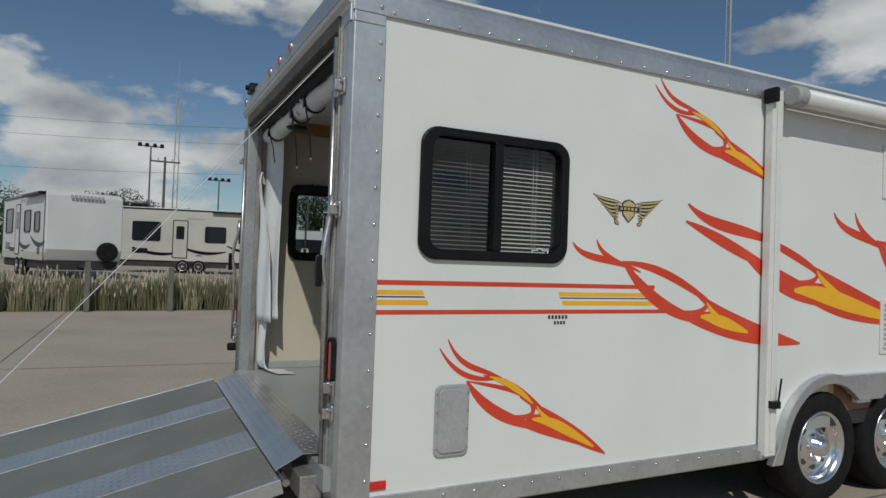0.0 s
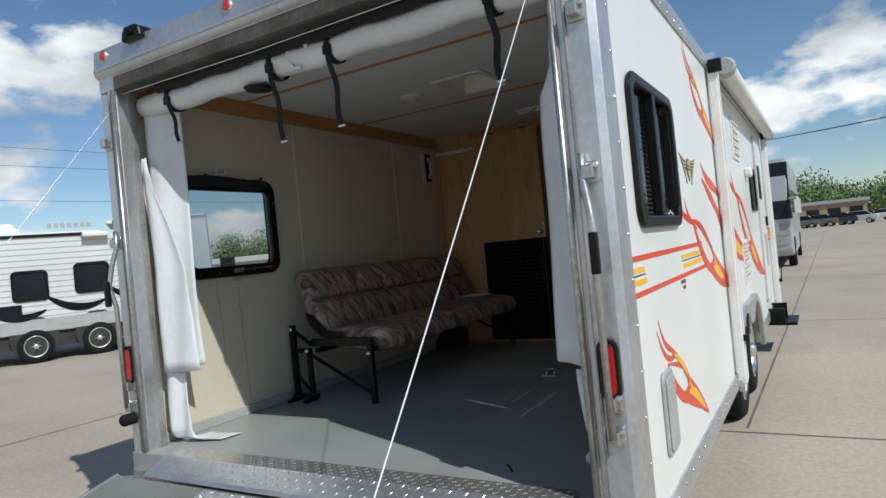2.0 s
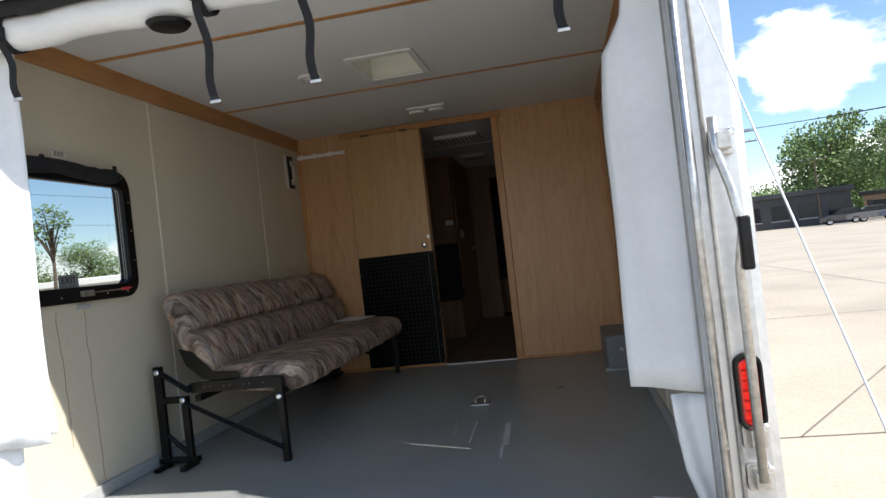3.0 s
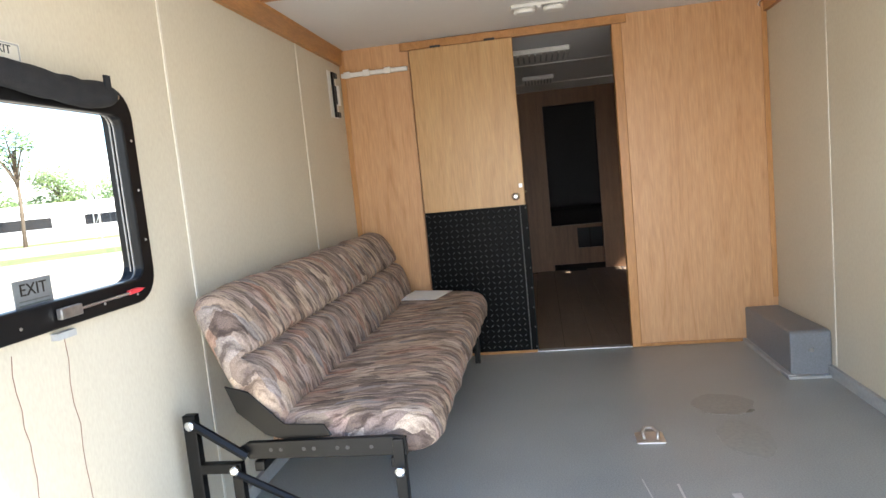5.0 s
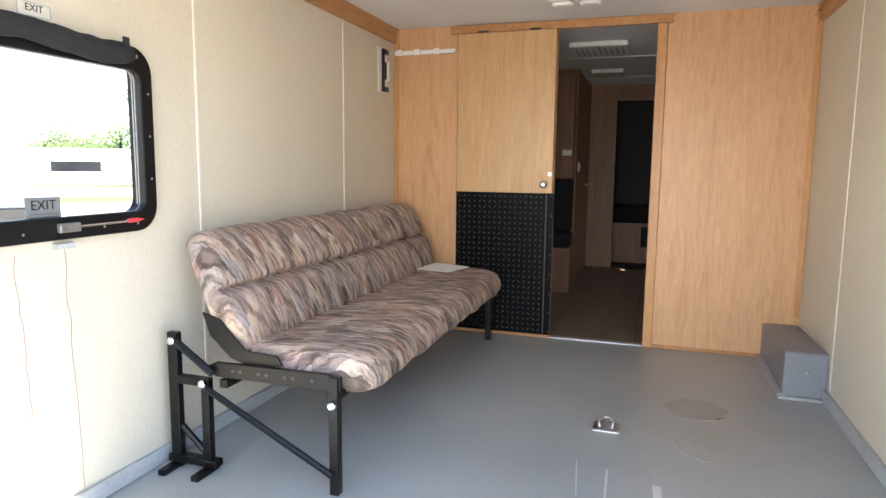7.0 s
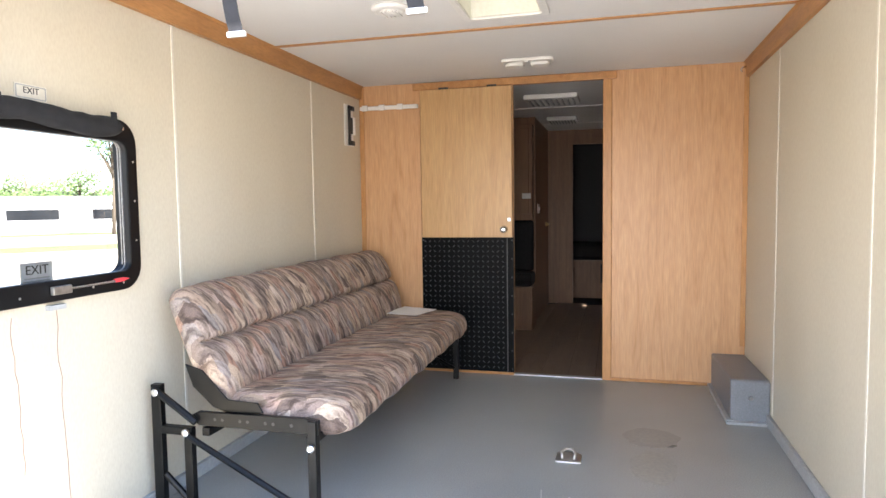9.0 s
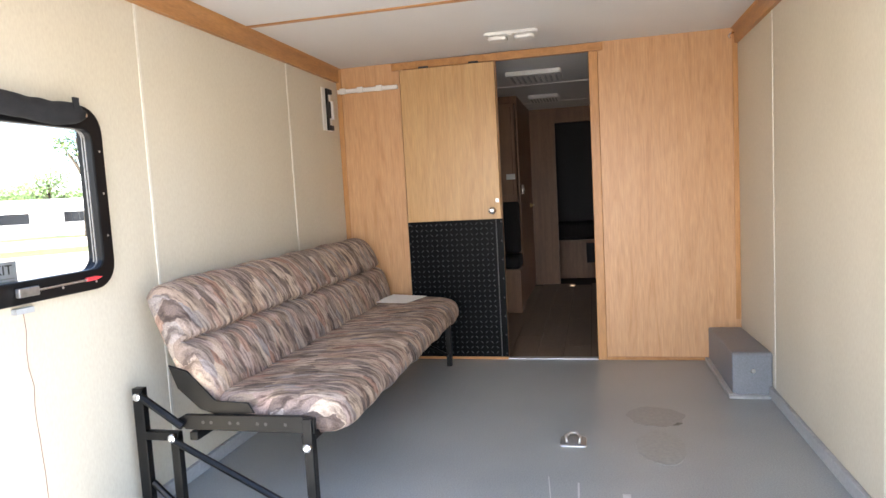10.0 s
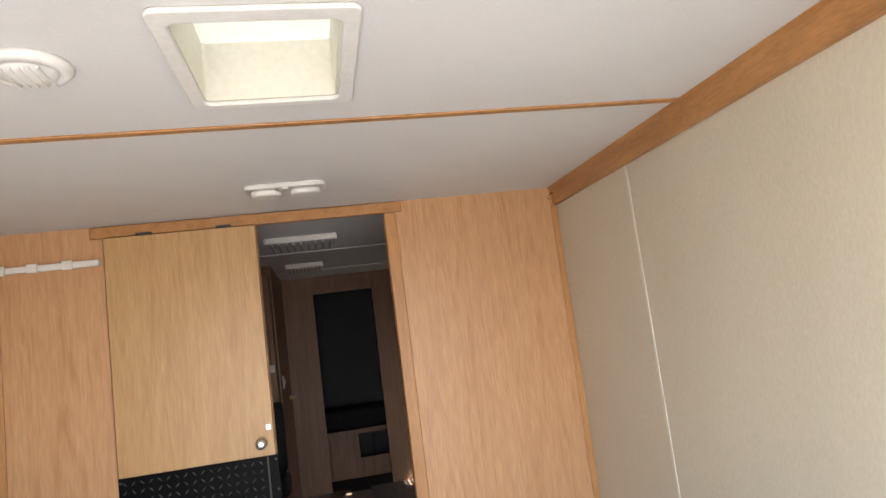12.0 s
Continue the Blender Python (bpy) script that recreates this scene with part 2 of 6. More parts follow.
def fabric():
    """Woven upholstery: slanting brush strokes of several colours, thread streaks and a ribbed weave."""
    m = surface("striped_upholstery", [(0.3, 0.25, 0.2), (0.4, 0.34, 0.28)], 3, 0.9, grain=160, wear=0.1)
    n, l = m.node_tree.nodes, m.node_tree.links
    p = n["Principled BSDF"]
    tc = n.new("ShaderNodeTexCoord")
    warp = n.new("ShaderNodeTexNoise")
    warp.inputs["Scale"].default_value, warp.inputs["Detail"].default_value = 9.0, 5
    push = n.new("ShaderNodeMixRGB")
    push.blend_type, push.inputs["Fac"].default_value = "ADD", 0.05
    l.new(tc.outputs["Object"], warp.inputs["Vector"])
    l.new(tc.outputs["Object"], push.inputs["Color1"])
    l.new(warp.outputs["Color"], push.inputs["Color2"])

    def placed(scale):
        turn, mp = n.new("ShaderNodeMapping"), n.new("ShaderNodeMapping")
        turn.inputs["Rotation"].default_value = (0.0, 0.3, -0.26)
        mp.inputs["Scale"].default_value = scale
        l.new(push.outputs["Color"], turn.inputs["Vector"])
        l.new(turn.outputs["Vector"], mp.inputs["Vector"])
        return mp
    cells = n.new("ShaderNodeTexVoronoi")
    cells.inputs["Scale"].default_value = 1.0
    l.new(placed((34, 10, 10)).outputs["Vector"], cells.inputs["Vector"])
    pick = n.new("ShaderNodeSeparateColor")
    l.new(cells.outputs["Color"], pick.inputs["Color"])
    ramp = n.new("ShaderNodeValToRGB")
    ramp.color_ramp.interpolation = "LINEAR"
    e = ramp.color_ramp.elements
    tints = [(0.48, 0.385, 0.3), (0.32, 0.22, 0.16), (0.25, 0.225, 0.215), (0.45, 0.345, 0.255), (0.12, 0.085, 0.068), (0.4, 0.31, 0.265), (0.31, 0.18, 0.13), (0.47, 0.38, 0.31), (0.22, 0.17, 0.14)]
    while len(e) < len(tints):
        e.new(0.5)
    for i, c in enumerate(tints):
        e[i].position, e[i].color = i / len(tints), (*c, 1)
    l.new(pick.outputs["Red"], ramp.inputs["Fac"])
    streak = n.new("ShaderNodeTexNoise")
    streak.inputs["Scale"].default_value, streak.inputs["Detail"].default_value = 1.0, 4
    l.new(placed((95, 13, 13)).outputs["Vector"], streak.inputs["Vector"])
    dark = n.new("ShaderNodeValToRGB")
    dark.color_ramp.elements[0].position, dark.color_ramp.elements[1].position = 0.36, 0.56
    dark.color_ramp.elements[0].color, dark.color_ramp.elements[1].color = (0.27, 0.22, 0.2, 1), (1.15, 1.12, 1.1, 1)
    l.new(streak.outputs["Fac"], dark.inputs["Fac"])
    mul = n.new("ShaderNodeMixRGB")
    mul.blend_type, mul.inputs["Fac"].default_value = "MULTIPLY", 0.85
    l.new(ramp.outputs["Color"], mul.inputs["Color1"])
    l.new(dark.outputs["Color"], mul.inputs["Color2"])
    thread = n.new("ShaderNodeTexNoise")
    thread.inputs["Scale"].default_value, thread.inputs["Detail"].default_value = 260.0, 2
    l.new(tc.outputs["Object"], thread.inputs["Vector"])
    over = n.new("ShaderNodeMixRGB")
    over.blend_type, over.inputs["Fac"].default_value = "OVERLAY", 0.55
    l.new(mul.outputs["Color"], over.inputs["Color1"])
    l.new(thread.outputs["Fac"], over.inputs["Color2"])
    l.new(over.outputs["Color"], p.inputs["Base Color"])
    weave = n.new("ShaderNodeBump")
    weave.inputs["Strength"].default_value, weave.inputs["Distance"].default_value = 0.5, 0.006
    l.new(thread.outputs["Fac"], weave.inputs["Height"])
    l.new(weave.outputs["Normal"], p.inputs["Normal"])
    return m


FABRIC = fabric()


# ---- building kit ----
BASE = {}


class Solid:
    """Gathers boxes, prisms, tubes and sheets into one mesh."""

    def __init__(self):
        self.v, self.f = [], []

    def add(self, vs, fs):
        o = len(self.v)
        self.v += [tuple(p) for p in vs]
        self.f += [tuple(i + o for i in f) for f in fs]
        return self

    def box(self, a, b):
        (x0, y0, z0), (x1, y1, z1) = a, b
        return self.add([(x, y, z) for z in (z0, z1) for y in (y0, y1) for x in (x0, x1)],
                        [(0, 2, 3, 1), (4, 5, 7, 6), (0, 1, 5, 4), (2, 6, 7, 3), (0, 4, 6, 2), (1, 3, 7, 5)])

    def tube(self, pts, r, n=8, r1=None):
        pts = [Vector(p) for p in pts]
        vs, fs = [], []
        for i, p in enumerate(pts):
            d = (pts[min(i + 1, len(pts) - 1)] - pts[max(i - 1, 0)]).normalized()
            a = d.orthogonal().normalized() if i == 0 else (a - d * a.dot(d)).normalized()
            b = d.cross(a)
            rr = r if r1 is None else r + (r1 - r) * i / (len(pts) - 1)
            vs += [p + (a * math.cos(2 * math.pi * k / n) + b * math.sin(2 * math.pi * k / n)) * rr for k in range(n)]
        for i in range(len(pts) - 1):
            fs += [(i * n + k, i * n + (k + 1) % n, (i + 1) * n + (k + 1) % n, (i + 1) * n + k) for k in range(n)]
        fs += [tuple(range(n))[::-1], tuple(range((len(pts) - 1) * n, len(pts) * n))]
        return self.add(vs, fs)

    def prism(self, outline, d0, d1, plane="xz"):
        n = len(outline)
        vs = [lift(u, v, d, plane) for d in (d0, d1) for u, v in outline]
        return self.add(vs, [tuple(range(n)), tuple(range(n, 2 * n))[::-1]] + [(i, (i + 1) % n, n + (i + 1) % n, n + i) for i in range(n)])

    def ring(self, outer, inner, d0, d1, plane="xz"):
        n = len(outer)
        vs = [lift(u, v, d, plane) for d in (d0, d1) for loop in (outer, inner) for u, v in loop]
        fs = []
        for i in range(n):
            j = (i + 1) % n
            fs += [(i, j, n + j, n + i), (2 * n + i, 3 * n + i, 3 * n + j, 2 * n + j), (i, 2 * n + i, 2 * n + j, j), (n + i, n + j, 3 * n + j, 3 * n + i)]
        return self.add(vs, fs)

    def turned(self, profile, centre, axis="y", n=24, caps=True):
        """Profile of (radius, depth) turned about an axis."""
        c = Vector(centre)
        vs, fs = [], []
        for r, d in profile:
            for k in range(n):
                a = 2 * math.pi * k / n
                u, v = r * math.cos(a), r * math.sin(a)
                vs.append(c + Vector({"y": (u, d, v), "x": (d, u, v), "z": (u, v, d)}[axis]))
        for i in range(len(profile) - 1):
            fs += [(i * n + k, i * n + (k + 1) % n, (i + 1) * n + (k + 1) % n, (i + 1) * n + k) for k in range(n)]
        if caps:
            fs += [tuple(range(n)), tuple(range((len(profile) - 1) * n, len(profile) * n))]
        return self.add(vs, fs)

    def obj(self, name, mat, parent=None, bevel=0.0, smooth=False, segments=2, steps=0):
        off = BASE.get(parent, Vector((0, 0, 0)))
        me = bpy.data.meshes.new(name)
        me.from_pydata([tuple(Vector(p) - off) for p in self.v], [], self.f)
        bm = bmesh.new()
        bm.from_mesh(me)
        bmesh.ops.recalc_face_normals(bm, faces=bm.faces)
        bm.to_mesh(me)
        bm.free()
        me.materials.append(mat)
        if smooth:
            me.polygons.foreach_set("use_smooth", [True] * len(me.polygons))
        ob = new(name, me)
        if bevel:
            mod = ob.modifiers.new("edge", "BEVEL")
            mod.width, mod.segments, mod.limit_method = bevel, segments, "ANGLE"
        if steps:
            mod = ob.modifiers.new("soft", "SUBSURF")
            mod.levels = mod.render_levels = steps
        if parent:
            ob.parent = parent
        BASE[ob] = off.copy()
        return ob


def lift(u, v, d, plane):
    return {"xz": (u, d, v), "yz": (d, u, v), "xy": (u, v, d)}[plane]


def rrect(u0, v0, u1, v1, r, n=6):
    pts = []
    for cu, cv, a0 in ((u1 - r, v1 - r, 0), (u0 + r, v1 - r, 90), (u0 + r, v0 + r, 180), (u1 - r, v0 + r, 270)):
        pts += [(cu + r * math.cos(radians(a0 + 90 * k / n)), cv + r * math.sin(radians(a0 + 90 * k / n))) for k in range(n + 1)]
    return pts


def thing(name, base, label, category, group=""):
    e = new(name)
    e.empty_display_size = 0.1
    e.location = base
    BASE[e] = Vector(base)
    return tagged(e, label, category, group)


def setting(ob, label="", category=""):
    return tagged(ob, label, category, kind="structure")


def wall_y(x0, x1, z0, z1, y0, y1, holes):
    """A wall along x with rectangular openings (x0, z0, x1, z1) through it."""
    xs = sorted({x0, x1, *[h[0] for h in holes], *[h[2] for h in holes]})
    s = Solid()
    for a, b in zip(xs, xs[1:]):
        cuts = sorted((h[1], h[3]) for h in holes if h[0] <= a and h[2] >= b)
        z = z0
        for c, d in cuts + [(z1, z1)]:
            if c > z:
                s.box((a, y0, z), (b, y1, c))
            z = d
    return s


def bez(p, t):
    a, b, c, d = p
    return a * (1 - t) ** 3 + 3 * b * t * (1 - t) ** 2 + 3 * c * t * t * (1 - t) + d * t ** 3

# ---- the yard ----
s = Solid()
s.add([(-900, -900, GZ), (900, -900, GZ), (900, 900, GZ), (-900, 900, GZ)], [(0, 1, 2, 3)])
setting(s.obj("ground", CONCRETE), "sunlit tan concrete yard with faint stains and hairline joints", "ground")
for x0, y0, x1, y1 in ((-30, 6.7, 3.0, 4.9), (-2.05, 4.5, -1.5, 30.0), (3.0, -1.3, 60, -2.1), (2.9, -30, 2.9, -1.0), (2.9, -2.2, 7.5, -5.5), (7.5, -30, 8.6, 12), (14, -40, 16, 14), (0, -6.2, 60, -7.8)):
    d = Vector((x1 - x0, y1 - y0, 0)).normalized()
    w = Vector((-d.y, d.x, 0)) * 0.008
    s = Solid().add([(x0 - w.x, y0 - w.y, GZ + 0.004), (x1 - w.x, y1 - w.y, GZ + 0.004), (x1 + w.x, y1 + w.y, GZ + 0.004), (x0 + w.x, y0 + w.y, GZ + 0.004)], [(0, 1, 2, 3)])
    setting(s.obj("ground_joint", JOINT))

# ---- trailer shell ----
WIN_R, WIN_L = (0.475, 1.525, 1.25, 2.115), (0.475, 1.5, 1.192, 2.078)   # rear side windows: x, z, x, z
DOOR_R = [(5.83, 1.8, 5.92, 1.92), (6.02, 1.0, 6.32, 1.36)]      # entrance door panes (lower one added to let sun in) and their lining openings
DOOR_IN = [(5.82, 1.66, 6.0, 1.93), (6.0, 0.86, 6.42, 1.37)]
HALL_R = [(5.04, 1.64, 5.56, 2.03)] + DOOR_R
ARCH = [(3.27 - w, z0, 4.09 + w, z1) for z0, z1, w in ((0.5, 0.62, 0.42), (0.62, 0.7, 0.385))]
ARCH += [(c - w, z0, c + w, z1) for c in (3.27, 4.09) for z0, z1, w in ((0.7, 0.76, 0.34), (0.76, 0.81, 0.285), (0.81, 0.84, 0.245))]
WIDE_L = (WIN_L[0] + 0.028, WIN_L[1] - 0.03, WIN_L[2] + 0.11, WIN_L[3] + 0.03)       # outer skin opening of the exit window
inset = lambda w: (w[0] + 0.028, w[1] + 0.028, w[2] - 0.028, w[3] - 0.028)
SIDE_R = [inset(WIN_R)] + HALL_R + ARCH
XE = 7.45
setting(wall_y(0.27, XE, 0.52, 2.6, -WO, -1.262, SIDE_R).obj("wall_right", WHITE), "white glossy fibreglass outer wall with flame decals", "wall")
setting(wall_y(0.27, XE, 0.52, 2.6, 1.262, WO, [WIDE_L]).obj("wall_left", WHITE), "white glossy fibreglass outer wall of the trailer", "wall")
setting(wall_y(0.2, XF, FZ, CZ, -1.258, -WI, [inset(WIN_R)]).obj("wall_lining_right", CREAM), "cream vinyl-faced wallboard with narrow battens", "wall")
setting(wall_y(0.2, XF, FZ, CZ, WI, 1.258, [inset(WIN_L)]).obj("wall_lining_left", CREAM), "cream vinyl-faced wallboard, scuffed, with narrow battens", "wall")
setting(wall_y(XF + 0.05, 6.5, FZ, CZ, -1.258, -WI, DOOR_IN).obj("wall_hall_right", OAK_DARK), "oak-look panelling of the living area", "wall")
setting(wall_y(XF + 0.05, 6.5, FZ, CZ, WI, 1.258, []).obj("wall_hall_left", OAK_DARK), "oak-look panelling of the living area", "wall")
setting(Solid().box((XE, -WO, 0.5), (XE + 0.06, WO, 2.66)).obj("wall_front", WHITE), "white front end wall of the trailer", "wall")
for side in (1, -1):
    for x in (1.45, 2.645):
        setting(Solid().box((x - 0.007, side * (WI - 0.004), FZ + 0.06), (x + 0.007, side * WI, 2.49)).obj("trim_batten", BATTEN, bevel=0.002))
    setting(Solid().prism([(side * 1.2195, 2.49), (side * 1.2, 2.492), (side * 1.196, 2.57), (side * 1.185, 2.579), (side * 1.2195, 2.579)], 0.28, XF, "yz").obj("trim_crown", OAK_TRIM),
            "oak-stained trim strip under the ceiling", "trim")
    setting(Solid().box((0.2, side * 1.2, FZ), (2.69 if side < 0 else XF, side * 1.2195, FZ + 0.055)).obj("baseboard", GREY_PAINT, bevel=0.004), "grey painted floor strip along the wall", "baseboard")

# floor: bay and hall
setting(Solid().box((0.1, -1.26, 0.56), (XF + 0.02, 1.26, FZ)).obj("floor", BAY_FLOOR), "dark grey coated bay floor, scuffed and stained", "floor")
setting(Solid().box((XF + 0.025, -1.26, 0.56), (XE, 1.26, FZ)).obj("floor_hall_base", HULL))
k = 0
for row in range(14):
    y = -1.22 + row * 0.175
    for col in range(4):
        x = XF + 0.03 + col * 0.9 - (row % 3) * 0.3
        a, b = max(x, XF + 0.028), min(x + 0.897, 6.5)
        if b > a + 0.05:
            q = Solid().box((a, y, FZ + 0.001), (b, y + 0.172, FZ + 0.006)).obj("plank", VINYL_WOOD, bpy.data.objects["floor_hall_base"])
# ceiling panels with a slight joint
c = Solid()
for a, b in ((0.14, 1.024), (1.03, 2.205), (2.211, XF)):
    if a > 1:
        continue
    c.box((a, -1.26, CZ), (b, 1.26, 2.62))
c.box((1.03, -1.26, CZ), (1.6, 1.26, 2.62)).box((1.6, -1.26, CZ), (2.03, -0.17, 2.62)).box((1.6, 0.16, CZ), (2.03, 1.26, 2.62)).box((2.03, -1.26, CZ), (2.205, 1.26, 2.62)).box((2.211, -1.26, CZ), (XF, 1.26, 2.62))
setting(c.obj("ceiling", PANEL_WHITE), "off-white ceiling panels with oak strips over the joints", "ceiling")
for x in (1.027, 2.208):
    setting(Solid().box((x - 0.014, -1.186, CZ - 0.006), (x + 0.014, 1.186, CZ)).obj("trim_ceiling", OAK_TRIM, bevel=0.002), "thin oak strip across the ceiling", "trim")
setting(Solid().box((XF, -1.26, CZ), (XE, 1.26, 2.62)).obj("ceiling_hall", PANEL_WHITE), "white ceiling of the living area", "ceiling")
for x in (4.75, 5.9):
    setting(Solid().box((x - 0.012, -1.2, CZ - 0.006), (x + 0.012, 1.2, CZ)).obj("trim_ceiling", PLASTIC_WHITE))
# roof with rounded edge extrusions and the vent's lid
setting(Solid().box((0.2, -1.27, 2.622), (1.6, 1.27, 2.7)).box((2.03, -1.27, 2.622), (XE + 0.05, 1.27, 2.7)).box((1.6, -1.27, 2.622), (2.03, -0.17, 2.7)).box((1.6, 0.16, 2.622), (2.03, 1.27, 2.7)).obj("roof", PLASTIC_WHITE), "white flat roof of the trailer", "roof")
for side in (1, -1):
    out = [(side * 1.297, 2.545), (side * 1.31, 2.545), (side * 1.31, 2.6)] + [(side * (1.2 + 0.11 * math.cos(radians(a))), 2.6 + 0.115 * math.sin(radians(a))) for a in range(15, 91, 15)] + [(side * 1.2, 2.703), (side * 1.297, 2.6)]
    rail = setting(Solid().prism(out, 0.14, XE + 0.06, "yz").obj("trim_roof", ALU, smooth=False, bevel=0.003), "riveted aluminium roof edge extrusion", "trim")
    riv = Solid()
    for i in range(46):
        riv.turned([(0.008, 0), (0.006, side * 0.004), (0.002, side * 0.006)], (0.32 + i * 0.155, side * 1.31, 2.562), n=8)
    tagged(riv.obj("rivet", ALU_BRIGHT, rail, smooth=True), kind="stuff")
    skirt = setting(Solid().prism([(side * 1.2, 0.43), (side * 1.3, 0.43), (side * 1.312, 0.44), (side * 1.308, 0.53), (side * 1.2, 0.53)], 0.14, 2.72 if side < 0 else XE, "yz").obj("trim_skirt", ALU, bevel=0.003), "riveted aluminium skirt along the trailer's edge", "trim")
    riv = Solid()
    for i in range(16):
        riv.turned([(0.009, 0), (0.007, side * 0.004), (0.002, side * 0.006)], (0.32 + i * 0.155, side * 1.311, 0.5), n=8)
    tagged(riv.obj("rivet", ALU_BRIGHT, skirt, smooth=True), kind="stuff")
setting(Solid().prism([(-1.2, 0.43), (-1.308, 0.43), (-1.308, 0.53), (-1.2, 0.53)], 4.5, XE, "yz").obj("trim_skirt", ALU, bevel=0.003))
setting(Solid().box((0.3, -1.2, 0.4), (XE, 1.2, 0.555)).obj("chassis", HULL, bevel=0.01), "dark steel chassis under the trailer", "chassis")

# rear frame: corner extrusions, jambs, header
for side in (1, -1):
    o = [(0.13, side * 1.16), (0.13, side * 1.285), (0.145, side * 1.312), (0.285, side * 1.312), (0.285, side * 1.296), (0.2, side * 1.296), (0.2, side * 1.16)]
    post = setting(Solid().prism(o, 0.45, 2.496, "xy").obj("jamb", ALU, bevel=0.004), "brushed aluminium rear corner post with rivets", "door frame")
    for a, b in ((1.166, 1.185), (1.205, 1.215)):
        Solid().box((0.118, side * a, 0.55), (0.13, side * b, 2.5)).obj("rib", ALU_DULL, post, bevel=0.003)
    riv = Solid()
    for i in range(14):
        riv.turned([(0.009, 0), (0.007, side * 0.004), (0.002, side * 0.006)], (0.262, side * 1.312, 0.6 + i * 0.152), n=8)
    tagged(riv.obj("rivet", ALU_BRIGHT, post, smooth=True), kind="stuff")
    setting(Solid().prism([(0.145, side * 1.2), (0.145, side * 1.31), (0.284, side * 1.31), (0.284, side * 1.2)], 2.498, 2.543, "xy").obj("jamb_cap", ALU, bevel=0.004))
    setting(Solid().box((0.2, side * 1.16, FZ), (0.235, side * 1.2195, 2.495)).obj("jamb_liner", ALU_DULL, bevel=0.004))
hd = setting(Solid().prism([(0.105, 2.6), (0.11, 2.585), (0.13, 2.57), (0.13, 2.5), (0.24, 2.5), (0.24, 2.579), (0.2, 2.66), (0.2, 2.71), (0.15, 2.73), (0.115, 2.715)], -1.295, 1.295, "xz").obj("header", ALU, bevel=0.005), "aluminium header over the rear opening, dark brown below", "door frame")
# dark brown strips on the header's underside and lower front
Solid().box((0.125, -1.158, 2.493), (0.24, 1.158, 2.4985)).box((0.121, -1.158, 2.499), (0.1292, 1.158, 2.562)).obj("soffit", DARK_METAL, hd)
Solid().box((0.1, -1.29, 2.606), (0.112, 1.29, 2.618)).obj("rib", ALU, hd, bevel=0.003)


def lamp_marker(y):
    e = thing("marker_lamp", (0.1, y, 2.67), "small red oval marker lamp on the rear header", "lamp", "rear marker lamps")
    Solid().turned([(0.03, 0), (0.03, -0.006), (0.026, -0.012)], (0.113, y, 2.675), "x", 16).obj("rim", STEEL, e, smooth=True)
    Solid().turned([(0.024, 0), (0.022, -0.007), (0.013, -0.011), (0.003, -0.012)], (0.107, y, 2.675), "x", 16).obj("lens", LENS_RED, e, smooth=True)


for y in (0.28, 0.0, -0.28, 1.2, -1.2):
    lamp_marker(y)
e = thing("backup_camera", (0.1, 0.93, 2.705), "black camera housing clamped on the rear header", "camera housing")
Solid().prism([(0.86, 2.69), (0.87, 2.742), (0.9, 2.76), (0.97, 2.76), (1.0, 2.74), (1.01, 2.69)], 0.08, 0.17, "yz").obj("body", BLACK, e, bevel=0.012)
Solid().turned([(0.018, 0), (0.018, -0.02), (0.012, -0.022)], (0.08, 0.935, 2.725), "x", 14).obj("lens_hood", BLACK, e)

# tail lamps and lock rods
for side in (1, -1):
    yc = side * 1.247
    e = thing("tail_lamp", (0.128, yc, 1.09), "oval red tail lamp with a black rubber grommet", "lamp", "tail lamps")
    Solid().ring(rrect(yc - 0.034, 0.995, yc + 0.034, 1.19, 0.033), rrect(yc - 0.024, 1.008, yc + 0.024, 1.178, 0.023), 0.108, 0.1295, "yz").obj("grommet", RUBBER, e, bevel=0.004)
    Solid().prism(rrect(yc - 0.024, 1.008, yc + 0.024, 1.178, 0.023), 0.112, 0.1295, "yz").obj("lens", LENS_RED, e, bevel=0.006)
    for i in range(6):
        Solid().box((0.1095, yc - 0.016, 1.026 + i * 0.025), (0.1125, yc + 0.016, 1.028 + i * 0.025)).obj("lens_rib", LENS_RED, e)
    yr = side * 1.248
    e = thing("lock_rod", (0.1, yr, 0.86), "galvanised door lock rod in brackets on the corner post", "door lock", "door lock rods")
    Solid().tube([(0.085, yr, 0.88), (0.08, yr, 1.4), (0.06, yr + side * 0.012, 1.5), (0.075, yr, 1.6), (0.098, yr - side * 0.02, 1.7), (0.1, yr - side * 0.02, 1.78)], 0.012, 10).obj("rod", STEEL, e, smooth=True)
    Solid().tube([(0.112, side * 1.17, 0.56), (0.112, side * 1.17, 2.46)], 0.011, 8).obj("hinge_pin", STEEL, e, smooth=True)
    Solid().box((0.035, yr - 0.014 + side * 0.012, 1.4), (0.06, yr + 0.014 + side * 0.012, 1.53)).obj("grip", BLACK, e, bevel=0.006)
    for z in (0.88, 0.985, 1.72, 2.235):
        Solid().prism(rrect(yr - 0.03, z - 0.035, yr + 0.03, z + 0.035, 0.01), 0.118, 0.1295, "yz").box((0.085, yr - 0.018, z - 0.022), (0.118, yr + 0.018, z + 0.022)).obj("bracket", STEEL, e, bevel=0.004)
        Solid().turned([(0.011, 0), (0.011, -0.012), (0.007, -0.016)], (0.118, yr + side * 0.022, z + 0.02), "x", 8).obj("bolt", ALU_BRIGHT, e)
e = thing("rubber_bumper", (0.1, 1.25, 0.82), "black rubber door bumper on a steel bracket", "bumper")
